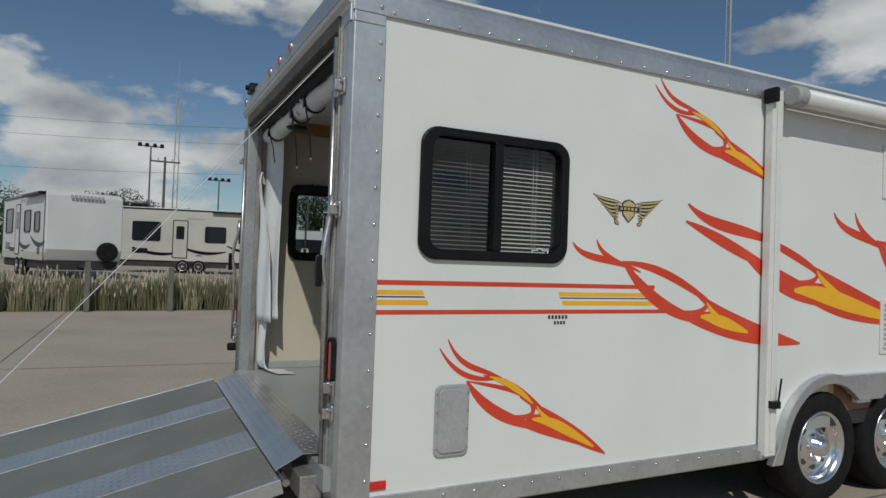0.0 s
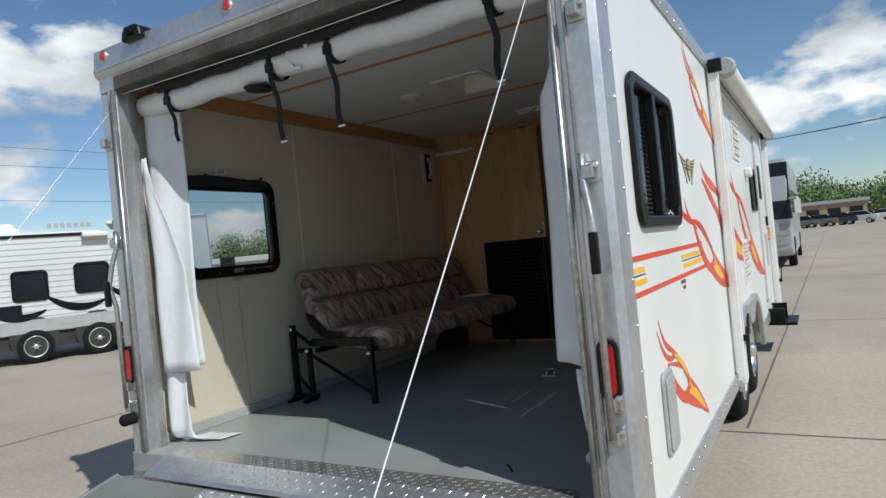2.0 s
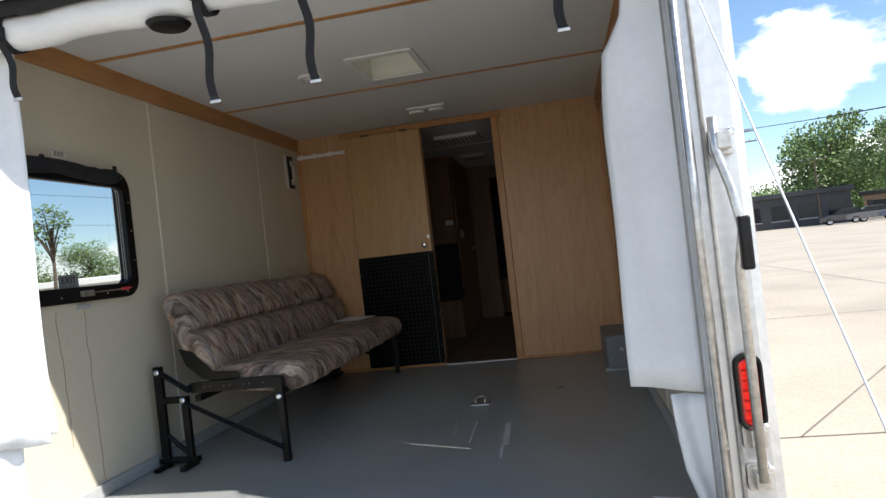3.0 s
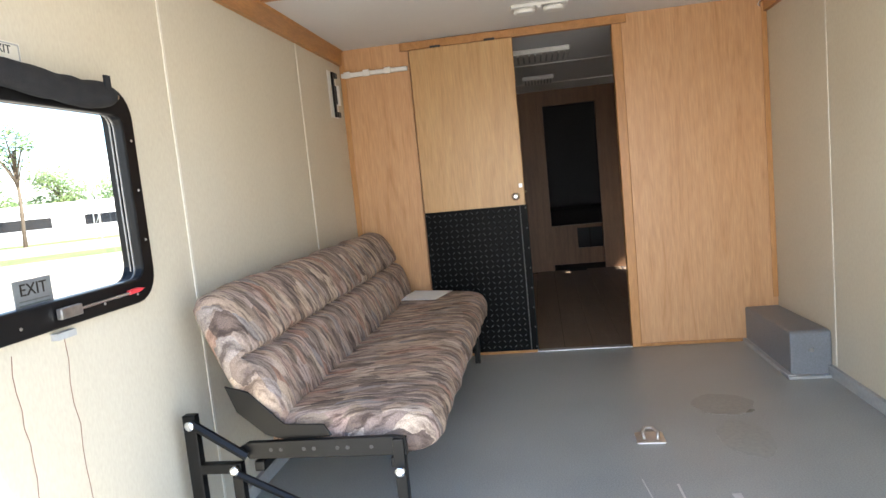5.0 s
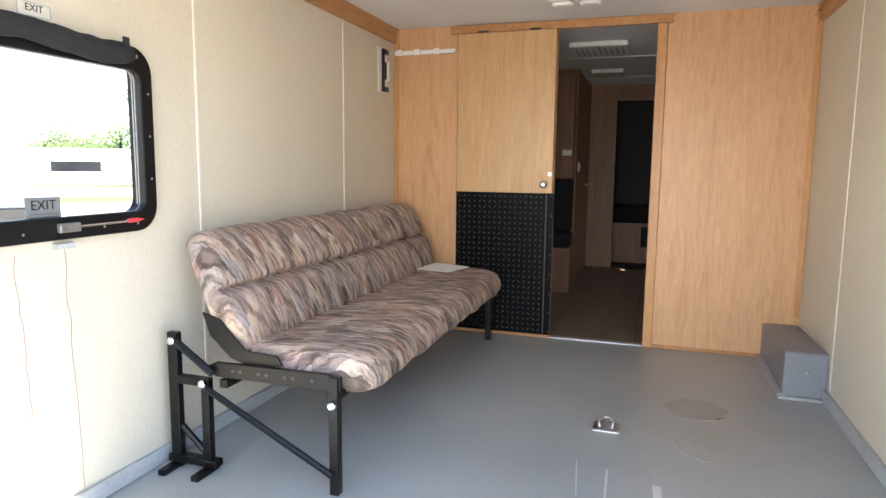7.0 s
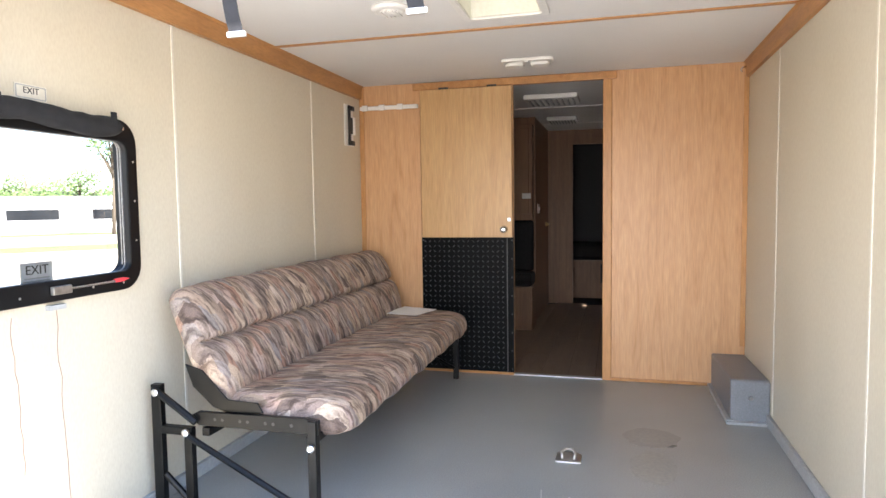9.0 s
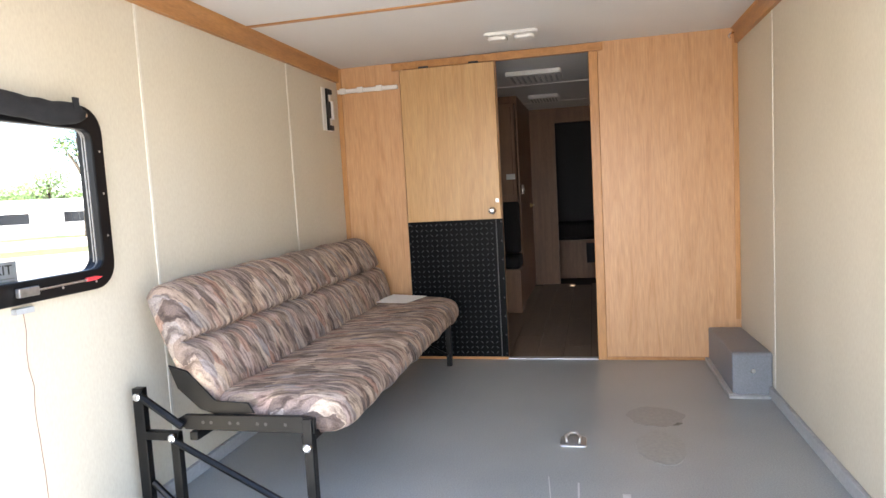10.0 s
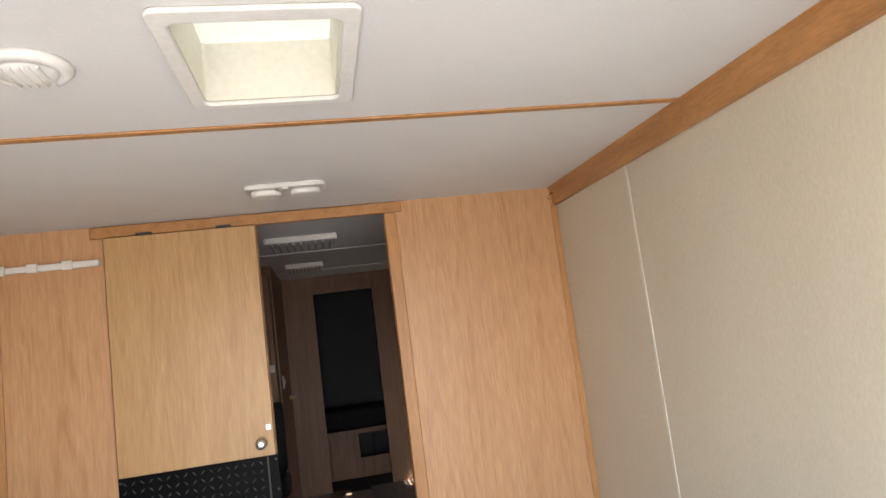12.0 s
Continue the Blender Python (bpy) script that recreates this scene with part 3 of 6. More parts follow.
Solid().turned([(0.03, 0.02), (0.03, -0.05), (0.022, -0.06)], (0.11, 1.25, 0.82), "x", 14).obj("stop", RUBBER, e)
Solid().box((0.12, 1.22, 0.79), (0.129, 1.28, 0.86)).obj("plate", STEEL, e)


# ---- windows ----
def side_window(side):
    x0, z0, x1, z1 = WIN_R if side < 0 else WIN_L
    yo = side * WO
    if side < 0:
        outer, hole = rrect(x0 - 0.012, z0 + 0.002, x1 + 0.004, z1 - 0.004, 0.085), rrect(x0 + 0.046, z0 + 0.05, x1 - 0.042, z1 - 0.045, 0.055)
    else:
        a, b, c, d = WIDE_L
        outer, hole = rrect(a - 0.04, b - 0.03, c + 0.04, d + 0.03, 0.085), rrect(a + 0.004, b + 0.004, c - 0.004, d - 0.004, 0.05)
    w = setting(Solid().ring(outer, hole, yo + side * 0.003, yo + side * 0.022).obj("window_1" if side < 0 else "window_2", BLACK, bevel=0.008),
                "black-framed sliding window with rounded corners" if side < 0 else "black-framed emergency exit window with rounded corners", "window")
    Solid().ring(rrect(x0 + 0.029, z0 + 0.029, x1 - 0.029, z1 - 0.029, 0.012), rrect(x0 + 0.045, z0 + 0.05, x1 - 0.034, z1 - 0.035, 0.05), side * 1.2166, yo if side < 0 else 1.257).obj("lining", BLACK, w)
    spans = ((x0 + 0.05, 0.84), (0.875, x1 - 0.035)) if side < 0 else ((x0 + 0.05, x1 - 0.033),)
    yg = -1.285 if side < 0 else 1.244
    for a, b in spans:
        g = Solid().add([(a, yg, z0 + 0.045), (b, yg, z0 + 0.045), (b, yg, z1 - 0.03), (a, yg, z1 - 0.03)], [(0, 1, 2, 3)]).obj("pane", GLASS_EXIT if side > 0 else GLASS_TINT if a > 0.8 else GLASS_SMOKE, w)
        g.visible_shadow = False
    if side < 0:
        Solid().box((0.835, yo - 0.02, z0 + 0.05), (0.88, yo + 0.02, z1 - 0.04)).obj("mullion", BLACK, w, bevel=0.005)
        return w
    Solid().ring(rrect(x0 - 0.01, z0 - 0.01, x1 + 0.005, z1 + 0.005, 0.085), rrect(x0 + 0.05, z0 + 0.056, x1 - 0.045, z1 - 0.072, 0.035), 1.19, 1.2165).obj("inner_frame", BLACK, w, bevel=0.005)
    for d, yy in ((0.044, 1.2175), (0.039, 1.232)):
        Solid().ring(rrect(x0 + d, z0 + d + 0.008, x1 - d + 0.002, z1 - d - 0.025, 0.034), rrect(x0 + d + 0.003, z0 + d + 0.011, x1 - d - 0.001, z1 - d - 0.028, 0.032), yy, yy + 0.004).obj("gasket", ALU_DULL, w)
    for i in range(5):
        for z in (z0 + 0.016, z1 - 0.02):
            Solid().turned([(0.004, 0), (0.003, -0.002)], (x0 + 0.09 + i * 0.135, 1.19, z), "y", 8).obj("screw", STEEL, w)
    for z in (z0 + 0.16, z0 + 0.3, z1 - 0.14):
        Solid().turned([(0.004, 0), (0.003, -0.002)], (x1 - 0.016, 1.19, z), "y", 8).obj("screw", STEEL, w)
    return w


side_window(-1)
side_window(1)


def blind(x0, x1):
    e = thing("venetian_blind", ((x0 + x1) / 2, -1.24, 1.53), "white slatted venetian blind lowered behind the window", "blind", "venetian blinds")
    n = 26
    first = None
    for i in range(n):
        z = 1.575 + i * 0.0198
        if first is None:
            first = Solid().add([(x0, -1.229, z), (x1, -1.229, z), (x0, -1.22, z + 0.0065), (x1, -1.22, z + 0.0065), (x0, -1.21, z + 0.008), (x1, -1.21, z + 0.008)], [(0, 1, 3, 2), (2, 3, 5, 4)]).obj("slat", PLASTIC_WHITE, e, smooth=True)
        else:
            o = bpy.data.objects.new("slat", first.data)
            scene.collection.objects.link(o)
            o.parent = e
            o.location = (0, 0, i * 0.0198)
    Solid().box((x0, -1.229, 1.562), (x1, -1.209, 1.572)).obj("bottom_rail", PLASTIC_WHITE, e, bevel=0.003)
    for x in (x0 + 0.05, x1 - 0.12, x1 - 0.1):
        Solid().tube([(x, -1.232, 1.565), (x, -1.232, 2.1)], 0.0015, 5).obj("cord", PLASTIC_WHITE, e)


blind(0.506, 0.852)
blind(0.862, 1.218)
e = thing("window_valance", (0.87, -1.2, 2.09), "black cloth valance over the side window", "valance")
Solid().prism([(0.45, 1.88), (0.7, 1.865), (0.95, 1.875), (1.175, 1.86), (1.172, 1.98), (1.178, 2.085), (0.45, 2.09)], -1.2, -1.18, "xz").obj("cloth", BLACK_MATT, e, bevel=0.012)
# rolled black blind, latch bar and notes at the exit window
e = thing("rolled_blind", (0.85, 1.17, 2.1), "rolled black cloth blind above the exit window", "blind")
r = random.Random(4)
rows = 30
cloth = Solid()
ring = []
for i in range(rows + 1):
    x = 0.47 + 0.64 * i / rows
    swell = min(1, i / 2 + 0.35, (rows - i) / 3 + 0.3)
    for k in range(14):
        a = 2 * math.pi * k / 14
        q = 0.034 * swell * (1 + 0.3 * noise.noise((x * 22, math.cos(a) * 1.6, math.sin(a) * 1.6)))
        ring.append((x, 1.168 + q * 0.75 * math.cos(a), 2.052 + 0.008 * math.sin(x * 11) + q * math.sin(a)))
cloth.add(ring, [(i * 14 + k, i * 14 + (k + 1) % 14, (i + 1) * 14 + (k + 1) % 14, (i + 1) * 14 + k) for i in range(rows) for k in range(14)])
cloth.obj("roll", BLACK_MATT, e, smooth=True, steps=1)
Solid().turned([(0.008, 0), (0.006, -0.01)], (1.095, 1.165, 2.045), "y", 10).obj("snap", ALU_BRIGHT, e)
for x in (0.62, 1.04):
    Solid().box((x, 1.146, 2.035), (x + 0.022, 1.152, 2.095)).obj("strap", BLACK_MATT, e)
e = thing("window_latch", (0.95, 1.18, 1.52), "silver exit latch bar with a red handle", "latch")
Solid().box((0.8, 1.172, 1.512), (0.87, 1.187, 1.538)).obj("clamp", STEEL, e, bevel=0.003)
Solid().tube([(0.83, 1.176, 1.525), (1.05, 1.176, 1.527)], 0.004, 6).obj("bar", ALU_BRIGHT, e)
Solid().prism([(1.05, 1.522), (1.09, 1.523), (1.12, 1.53), (1.09, 1.536), (1.05, 1.535)], 1.172, 1.184, "xz").obj("handle", RED_PAINT, e, bevel=0.003)
Solid().box((0.81, 1.2, 1.462), (0.87, 1.2195, 1.478)).obj("keeper", GREY_PAINT, e)


def words(name, body, size, m, mat, label, category, thick=0.0006):
    cu = bpy.data.curves.new(name, "FONT")
    cu.body, cu.size, cu.extrude, cu.align_x, cu.align_y = body, size, thick, "CENTER", "CENTER"
    tmp = bpy.data.objects.new("lettering_source", cu)
    scene.collection.objects.link(tmp)
    bpy.context.view_layer.update()
    me = bpy.data.meshes.new_from_object(tmp.evaluated_get(bpy.context.evaluated_depsgraph_get()))
    bpy.data.objects.remove(tmp)
    me.materials.clear()
    me.materials.append(mat)
    ob = new(name, me)
    ob.matrix_basis = m
    return tagged(ob, label, category)


e = thing("exit_sticker", (0.8, 1.2195, 2.125), "small white exit sticker with grey border", "sticker")
Solid().box((0.745, 1.2165, 2.1), (0.855, 1.2195, 2.145)).obj("card", BATTEN, e)
Solid().ring(rrect(0.748, 2.103, 0.852, 2.142, 0.004), rrect(0.751, 2.106, 0.849, 2.139, 0.003), 1.2155, 1.217).obj("border", GREY_PAINT, e)
o = words("lettering", "EXIT", 0.027, pose(0.8, 1.2155, 2.166, 90, 0, 0), INK, "", "")
o.parent, o.location = e, (0, -0.004, 0.001)
e = thing("window_notice", (0.813, 1.25, 1.58), "faded grey notice reading exit on the window glass", "notice")
Solid().box((0.757, 1.2465, 1.547), (0.869, 1.249, 1.612)).obj("sheet", NOTICE, e)
o = words("lettering", "EXIT", 0.04, pose(0, 0, 0, 90, 0, 0), INK, "", "")
o.parent, o.location = e, (0, -0.0042, 0.008)
for i in range(2):
    Solid().box((0.768, 1.2455, 1.553 + i * 0.009), (0.858, 1.2463, 1.556 + i * 0.009)).obj("print_line", GREY_PAINT, e)
# reddish stain cracks down the wallboard, built as thin tubes
for x, z1, w in ((0.845, FZ + 0.06, 0.012), (0.69, 0.9, 0.016)):
    r = random.Random(int(x * 100))
    n = 14
    tagged(Solid().tube([(x + r.uniform(-w, w) * 0.4 + 0.02 * i / n, 1.2165, 1.46 - (1.46 - z1) * i / n) for i in range(n + 1)], 0.0008, 5).obj("wire", CRACK), "thin reddish stain crack running down the cream wall", "wire", "wall wires")

# ---- partition at the front of the bay ----
s = Solid().box((XF, 0.79, FZ), (XF + 0.05, 1.258, CZ)).box((XF, -1.258, FZ), (XF + 0.05, -0.446, CZ)).box((XF, -0.446, 2.535), (XF + 0.05, 0.79, CZ))
s.box((XF + 0.02, 0.17, FZ), (XF + 0.05, 0.79, 2.535))
setting(s.obj("wall_partition", OAK), "oak-look panelled partition with a sliding door opening", "wall")
setting(Solid().box((XF - 0.02, -0.475, 2.528), (XF, 0.835, 2.574)).obj("trim_header", OAK_TRIM, bevel=0.004), "oak head casing over the sliding door", "trim")
setting(Solid().box((XF - 0.014, -0.447, FZ), (XF + 0.052, -0.392, 2.528)).obj("door_casing", OAK_UP, bevel=0.005), "oak side casing of the doorway", "trim")
setting(Solid().box((XF - 0.01, 1.185, FZ + 0.06), (XF, 1.2195, 2.57)).box((XF - 0.01, -1.2195, 0.9), (XF, -1.19, 2.57)).obj("trim_corner", OAK_UP, bevel=0.003))
setting(Solid().box((XF - 0.012, 0.17, FZ), (XF, 1.2, FZ + 0.03)).box((XF - 0.012, -1.03, FZ), (XF, -0.447, FZ + 0.02)).obj("baseboard", OAK_TRIM, bevel=0.003))
setting(Solid().box((XF - 0.01, -0.392, FZ + 0.001), (XF + 0.04, 0.17, FZ + 0.008)).obj("threshold", ALU, bevel=0.002), "thin metal threshold strip", "trim")

door = thing("sliding_door", (3.345, 0.47, FZ), "oak sliding door with a black diamond-plate kick panel, slid open", "door")
Solid().box((3.325, 0.17, FZ + 0.03), (3.355, 0.775, 2.522)).obj("leaf", OAK_DOOR, door, bevel=0.003)


def tread(s, a, b, step=0.034, size=0.021, h=0.0022, on=None):
    """Raised lozenges in alternating directions on a rectangle; on(u, v, h) gives the place."""
    (u0, v0), (u1, v1) = a, b
    nu, nv = int((u1 - u0) / step), int((v1 - v0) / step)
    for i in range(nu + 1):
        for j in range(nv + 1):
            u, v = u0 + (i + 0.5) * (u1 - u0) / (nu + 1), v0 + (j + 0.5) * (v1 - v0) / (nv + 1)
            t = radians(45 if (i + j) % 2 else -45)
            c, w = math.cos(t) * size * 0.62, math.sin(t) * size * 0.62
            p, q = -math.sin(t) * size * 0.2, math.cos(t) * size * 0.2
            s.add([on(u + c, v + w, 0), on(u + p, v + q, 0), on(u - c, v - w, 0), on(u - p, v - q, 0), on(u + c * 0.45, v + w * 0.45, h), on(u - c * 0.45, v - w * 0.45, h)],
                  [(0, 1, 4), (1, 5, 4), (1, 2, 5), (2, 3, 5), (3, 4, 5), (3, 0, 4)])
    return s


plate = Solid().box((3.319, 0.16, 0.678), (3.325, 0.775, 1.558)).obj("kick_plate", KICK, door, bevel=0.002)
tagged(tread(Solid(), (0.215, 0.69), (0.768, 1.55), h=0.0034, on=lambda u, v, h: (3.319 - h, u, v)).obj("tread", KICK_WORN, plate), kind="stuff")
Solid().box((3.3155, 0.2, 0.68), (3.319, 0.206, 1.556)).obj("seam", INK, plate)
sc = Solid()
for i in range(8):
    for y in (0.17, 0.767):
        sc.turned([(0.006, 0), (0.004, -0.003)], (3.3185, y, 0.7 + i * 0.12), "x", 8)
tagged(sc.obj("screw", INK, plate), kind="stuff")
Solid().turned([(0.024, 0), (0.024, -0.006), (0.012, -0.01), (0.014, -0.03), (0.022, -0.036), (0.02, -0.046), (0.006, -0.048)], (3.325, 0.222, 1.61), "x", 20).obj("knob", ALU_BRIGHT, door, smooth=True)
Solid().box((3.318, 0.178, 1.66), (3.325, 0.2, 1.685)).obj("strike", STEEL, door, bevel=0.002)
for y in (0.3, 0.62):
    Solid().box((3.33, y - 0.03, 2.515), (3.35, y + 0.03, 2.535)).obj("hanger", INK, door)

e = thing("coat_rail", (3.36, 1.0, 2.43), "white rail with clips on the oak wall", "rail")
Solid().box((3.345, 0.8, 2.416), (3.37, 1.21, 2.442)).obj("bar", PLASTIC_WHITE, e, bevel=0.004)
for y in (0.92, 1.05, 1.17):
    Solid().box((3.335, y - 0.02, 2.41), (3.345, y + 0.02, 2.448)).obj("clip", PLASTIC_WHITE, e, bevel=0.003)
e = thing("wall_bracket", (3.17, 1.215, 2.29), "black metal bracket on a white plate on the wall", "bracket")
Solid().box((3.1, 1.214, 2.165), (3.24, 1.2195, 2.43)).obj("plate", PLASTIC_WHITE, e, bevel=0.002)
Solid().box((3.15, 1.2, 2.168), (3.172, 1.214, 2.427)).box((3.172, 1.196, 2.17), (3.225, 1.214, 2.2)).box((3.172, 1.196, 2.395), (3.225, 1.214, 2.425)).box((3.18, 1.2, 2.245), (3.2, 1.214, 2.35)).obj("arm", BLACK_STEEL, e, bevel=0.003)
Solid().box((3.212, 1.194, 2.24), (3.236, 1.214, 2.355)).obj("catch", PLASTIC_WHITE, e, bevel=0.003)
e = thing("step_box", (3.0, -1.13, FZ), "grey painted wheel-well box in the floor corner", "box")
Solid().prism([(2.69, FZ), (2.69, 0.865), (2.71, 0.872), (XF - 0.002, 0.852), (XF - 0.002, FZ)], -1.2195, -1.035, "xz").obj("body", BOX_GREY, e, bevel=0.008)
Solid().box((2.67, -1.05, FZ), (XF - 0.012, -1.012, FZ + 0.02)).box((2.655, -1.2195, FZ), (2.69, -1.012, FZ + 0.014)).obj("edge_strip", GREY_PAINT, e, bevel=0.003)
Solid().turned([(0.012, 0), (0.01, -0.004)], (2.69, -1.13, 0.78), "x", 10).obj("screw", STEEL, e)

# ---- ceiling fittings ----
e = thing("roof_vent", (1.8, 0, CZ), "square roof vent with a yellowed translucent lid and white flange", "roof vent")
Solid().ring(rrect(1.58, -0.2, 2.045, 0.17, 0.02), rrect(1.625, -0.167, 2.02, 0.14, 0.02), CZ - 0.012, CZ - 0.001, "xy").obj("flange", PLASTIC_WHITE, e, bevel=0.004)
Solid().ring(rrect(1.605, -0.168, 2.025, 0.158, 0.01), rrect(1.615, -0.16, 2.015, 0.138, 0.01), CZ - 0.001, 2.72, "xy").obj("well", PLASTIC_AGED, e)
lid = PLASTIC_AGED.copy()
lid.name = "translucent_lid"
thin, both = lid.node_tree.nodes.new("ShaderNodeBsdfTranslucent"), lid.node_tree.nodes.new("ShaderNodeMixShader")
thin.inputs["Color"].default_value = (0.8, 0.78, 0.64, 1)
both.inputs["Fac"].default_value = 0.055
lid.node_tree.links.new(lid.node_tree.nodes["Principled BSDF"].outputs["BSDF"], both.inputs[1])
lid.node_tree.links.new(thin.outputs["BSDF"], both.inputs[2])
lid.node_tree.links.new(both.outputs["Shader"], lid.node_tree.nodes["Material Output"].inputs["Surface"])
Solid().add([(u, v, 2.722) for u, v in rrect(1.6, -0.175, 2.03, 0.165, 0.03)], [tuple(range(28))]).obj("lid", lid, e)
Solid().tube([(1.66, -0.02, 2.66), (1.66, -0.02, 2.71)], 0.006, 8).box((1.64, -0.1, 2.70), (1.66, 0.1, 2.712)).obj("crank", PLASTIC_AGED, e)
for y in (-0.1, 0.1):
    Solid().box((1.625, y - 0.004, 2.63), (1.635, y + 0.004, 2.72)).obj("arm", INK, e)
e = thing("ceiling_speaker", (1.8, 0.43, CZ), "round white ceiling speaker", "speaker")
Solid().turned([(0.08, 0), (0.08, -0.008), (0.072, -0.016), (0.058, -0.018), (0.055, -0.012), (0.05, -0.02), (0.02, -0.026), (0.004, -0.026)], (1.79, 0.425, CZ), "z", 32).obj("body", PLASTIC_WHITE, e, smooth=True)
for i in range(-2, 3):
    Solid().box((1.745, 0.42 + i * 0.016, CZ - 0.027), (1.835, 0.424 + i * 0.016, CZ - 0.021)).obj("grille_bar", PLASTIC_WHITE, e)


def twin_light(x, y, along):
    e = thing("ceiling_light", (x, y, CZ), "white twin-lens ceiling light, switched off", "ceiling light", "twin ceiling lights")
    Solid().prism(rrect(x - 0.055, y - 0.145, x + 0.055, y + 0.145, 0.03), CZ - 0.018, CZ, "xy").obj("base", PLASTIC_WHITE, e, bevel=0.006)
    for k in (-1, 1):
        Solid().prism(rrect(x - 0.045, y + k * 0.072 - 0.055, x + 0.045, y + k * 0.072 + 0.055, 0.035), CZ - 0.042, CZ - 0.018, "xy").obj("lens", PLASTIC_WHITE, e, bevel=0.012)
    Solid().box((x - 0.062, y - 0.012, CZ - 0.028), (x - 0.03, y + 0.012, CZ - 0.018)).obj("switch", PLASTIC_WHITE, e, bevel=0.003)


twin_light(2.9, 0.01, 0)
twin_light(0.72, -0.33, 0)
e = thing("coat_hook", (3.33, -1.19, 2.53), "small chrome hook on the oak trim", "hook")
Solid().tube([(3.33, -1.195, 2.545), (3.33, -1.175, 2.54), (3.33, -1.165, 2.525), (3.33, -1.175, 2.515)], 0.004, 8).obj("hook", ALU_BRIGHT, e, smooth=True)

# ---- sofa ----
sofa = thing("sofa_bed", (2.2, 0.8, FZ), "fold-out sofa bed in striped taupe and rust upholstery", "sofa")


def cushion(name, o, x0, x1, tufts):
    """A long cushion: a rounded profile (y, z) swept along x, dented at its seams and rounded at both ends."""
    n, m = len(o), 36
    cy, cz = sum(p[0] for p in o) / n, sum(p[1] for p in o) / n
    s = Solid()
    r = random.Random(8)
    vs, fs = [], []
    for i in range(m + 1):
        t = i / m
        end = min(t, 1 - t) * (x1 - x0)
        k = 1 - 0.16 * max(0, 1 - end / 0.05) ** 2
        for y, z in o:
            wob = 0.004 * math.sin(i * 1.7 + y * 30) + 0.003 * math.sin(i * 0.9 + z * 40) + r.uniform(-0.0015, 0.0015)
            vs.append((x0 + (x1 - x0) * t, cy + (y - cy) * k + wob, cz + (z - cz) * k + wob))
    for i in range(m):
        fs += [(i * n + j, i * n + (j + 1) % n, (i + 1) * n + (j + 1) % n, (i + 1) * n + j) for j in range(n)]
    fs += [tuple(range(n)), tuple(range(m * n, m * n + n))]
    return s.add(vs, fs).obj(name, FABRIC, sofa, smooth=True, steps=1)


seat = [(0.42, 1.0), (0.43, 0.965), (0.5, 0.95), (0.7, 0.96), (0.92, 0.975), (0.96, 1.0), (0.95, 1.075), (0.9, 1.1), (0.78, 1.103), (0.62, 1.105), (0.5, 1.1), (0.44, 1.075)]
cushion("seat", seat, 1.24, 3.2, 0)
back = [(0.865, 1.08), (0.9, 1.05), (0.97, 1.06), (1.03, 1.2), (1.11, 1.4), (1.13, 1.455), (1.1, 1.485), (1.05, 1.485), (1.0, 1.455), (0.965, 1.385), (0.938, 1.318), (0.945, 1.297), (0.985, 1.288), (0.935, 1.279), (0.908, 1.26), (0.885, 1.18)]
cushion("backrest", back, 1.2, 3.22, 0)
for xa, k in ((1.19, 1), (3.2, -1)):                 # steel end frames
    f = Solid()
    f.box((xa - 0.016, 0.505, FZ), (xa + 0.016, 0.537, 1.045))
    f.obj("leg", BLACK_STEEL, sofa, bevel=0.003)
    f = Solid().box((xa - 0.014, 1.12, FZ), (xa + 0.014, 1.16, 1.135)).box((xa - 0.014, 0.995, FZ), (xa + 0.014, 1.027, 0.975)).box((xa - 0.014, 0.995, 0.955), (xa + 0.014, 1.125, 0.985))
    f.box((xa - 0.09, 1.125, FZ), (xa + 0.03, 1.155, FZ + 0.02)).box((xa - 0.09, 0.99, FZ), (xa + 0.03, 1.02, FZ + 0.02)).box((xa - 0.02, 0.97, FZ + 0.02), (xa + 0.02, 1.17, FZ + 0.045))
    f.tube([(xa, 1.01, FZ + 0.05), (xa, 1.12, FZ + 0.15)], 0.012, 6)
    f.obj("wall_stand", BLACK_STEEL, sofa, bevel=0.003)
    Solid().tube([(xa - 0.02, 1.13, 1.115), (xa - 0.02, 0.97, 1.01)], 0.013, 6).obj("strut", BLACK_STEEL, sofa)
    Solid().tube([(xa - 0.02, 1.01, 0.96), (xa - 0.02, 0.525, 0.72)], 0.011, 6).obj("brace", BLACK_STEEL, sofa)
    Solid().prism([(0.5, 0.995), (0.5, 1.045), (0.54, 1.05), (0.97, 1.045), (1.0, 1.03), (0.97, 0.995)], xa - 0.006, xa + 0.012, "yz").obj("side_rail", BLACK_STEEL, sofa, bevel=0.002)
    Solid().prism([(0.72, 1.05), (0.74, 1.085), (0.86, 1.09), (0.96, 1.19), (1.03, 1.21), (1.0, 1.13), (0.92, 1.06), (0.85, 1.04)], xa + 0.012 * k, xa + 0.02 * k, "yz").obj("hinge_plate", BLACK_STEEL, sofa, bevel=0.002)
    for y, z in ((1.13, 1.11), (1.01, 0.97), (0.52, 0.955)):
        Solid().turned([(0.014, 0), (0.014, -0.012 * k), (0.008, -0.016 * k)], (xa - 0.02 * k, y, z), "x", 10).obj("bolt", ALU_BRIGHT, sofa)
    for i in range(7):
        Solid().turned([(0.006, 0), (0.006, -0.001 * k)], (xa - 0.0065 * k, 0.6 + i * 0.05 + 0.02 * (i % 2), 1.022), "x", 8).obj("rail_hole", INK, sofa)
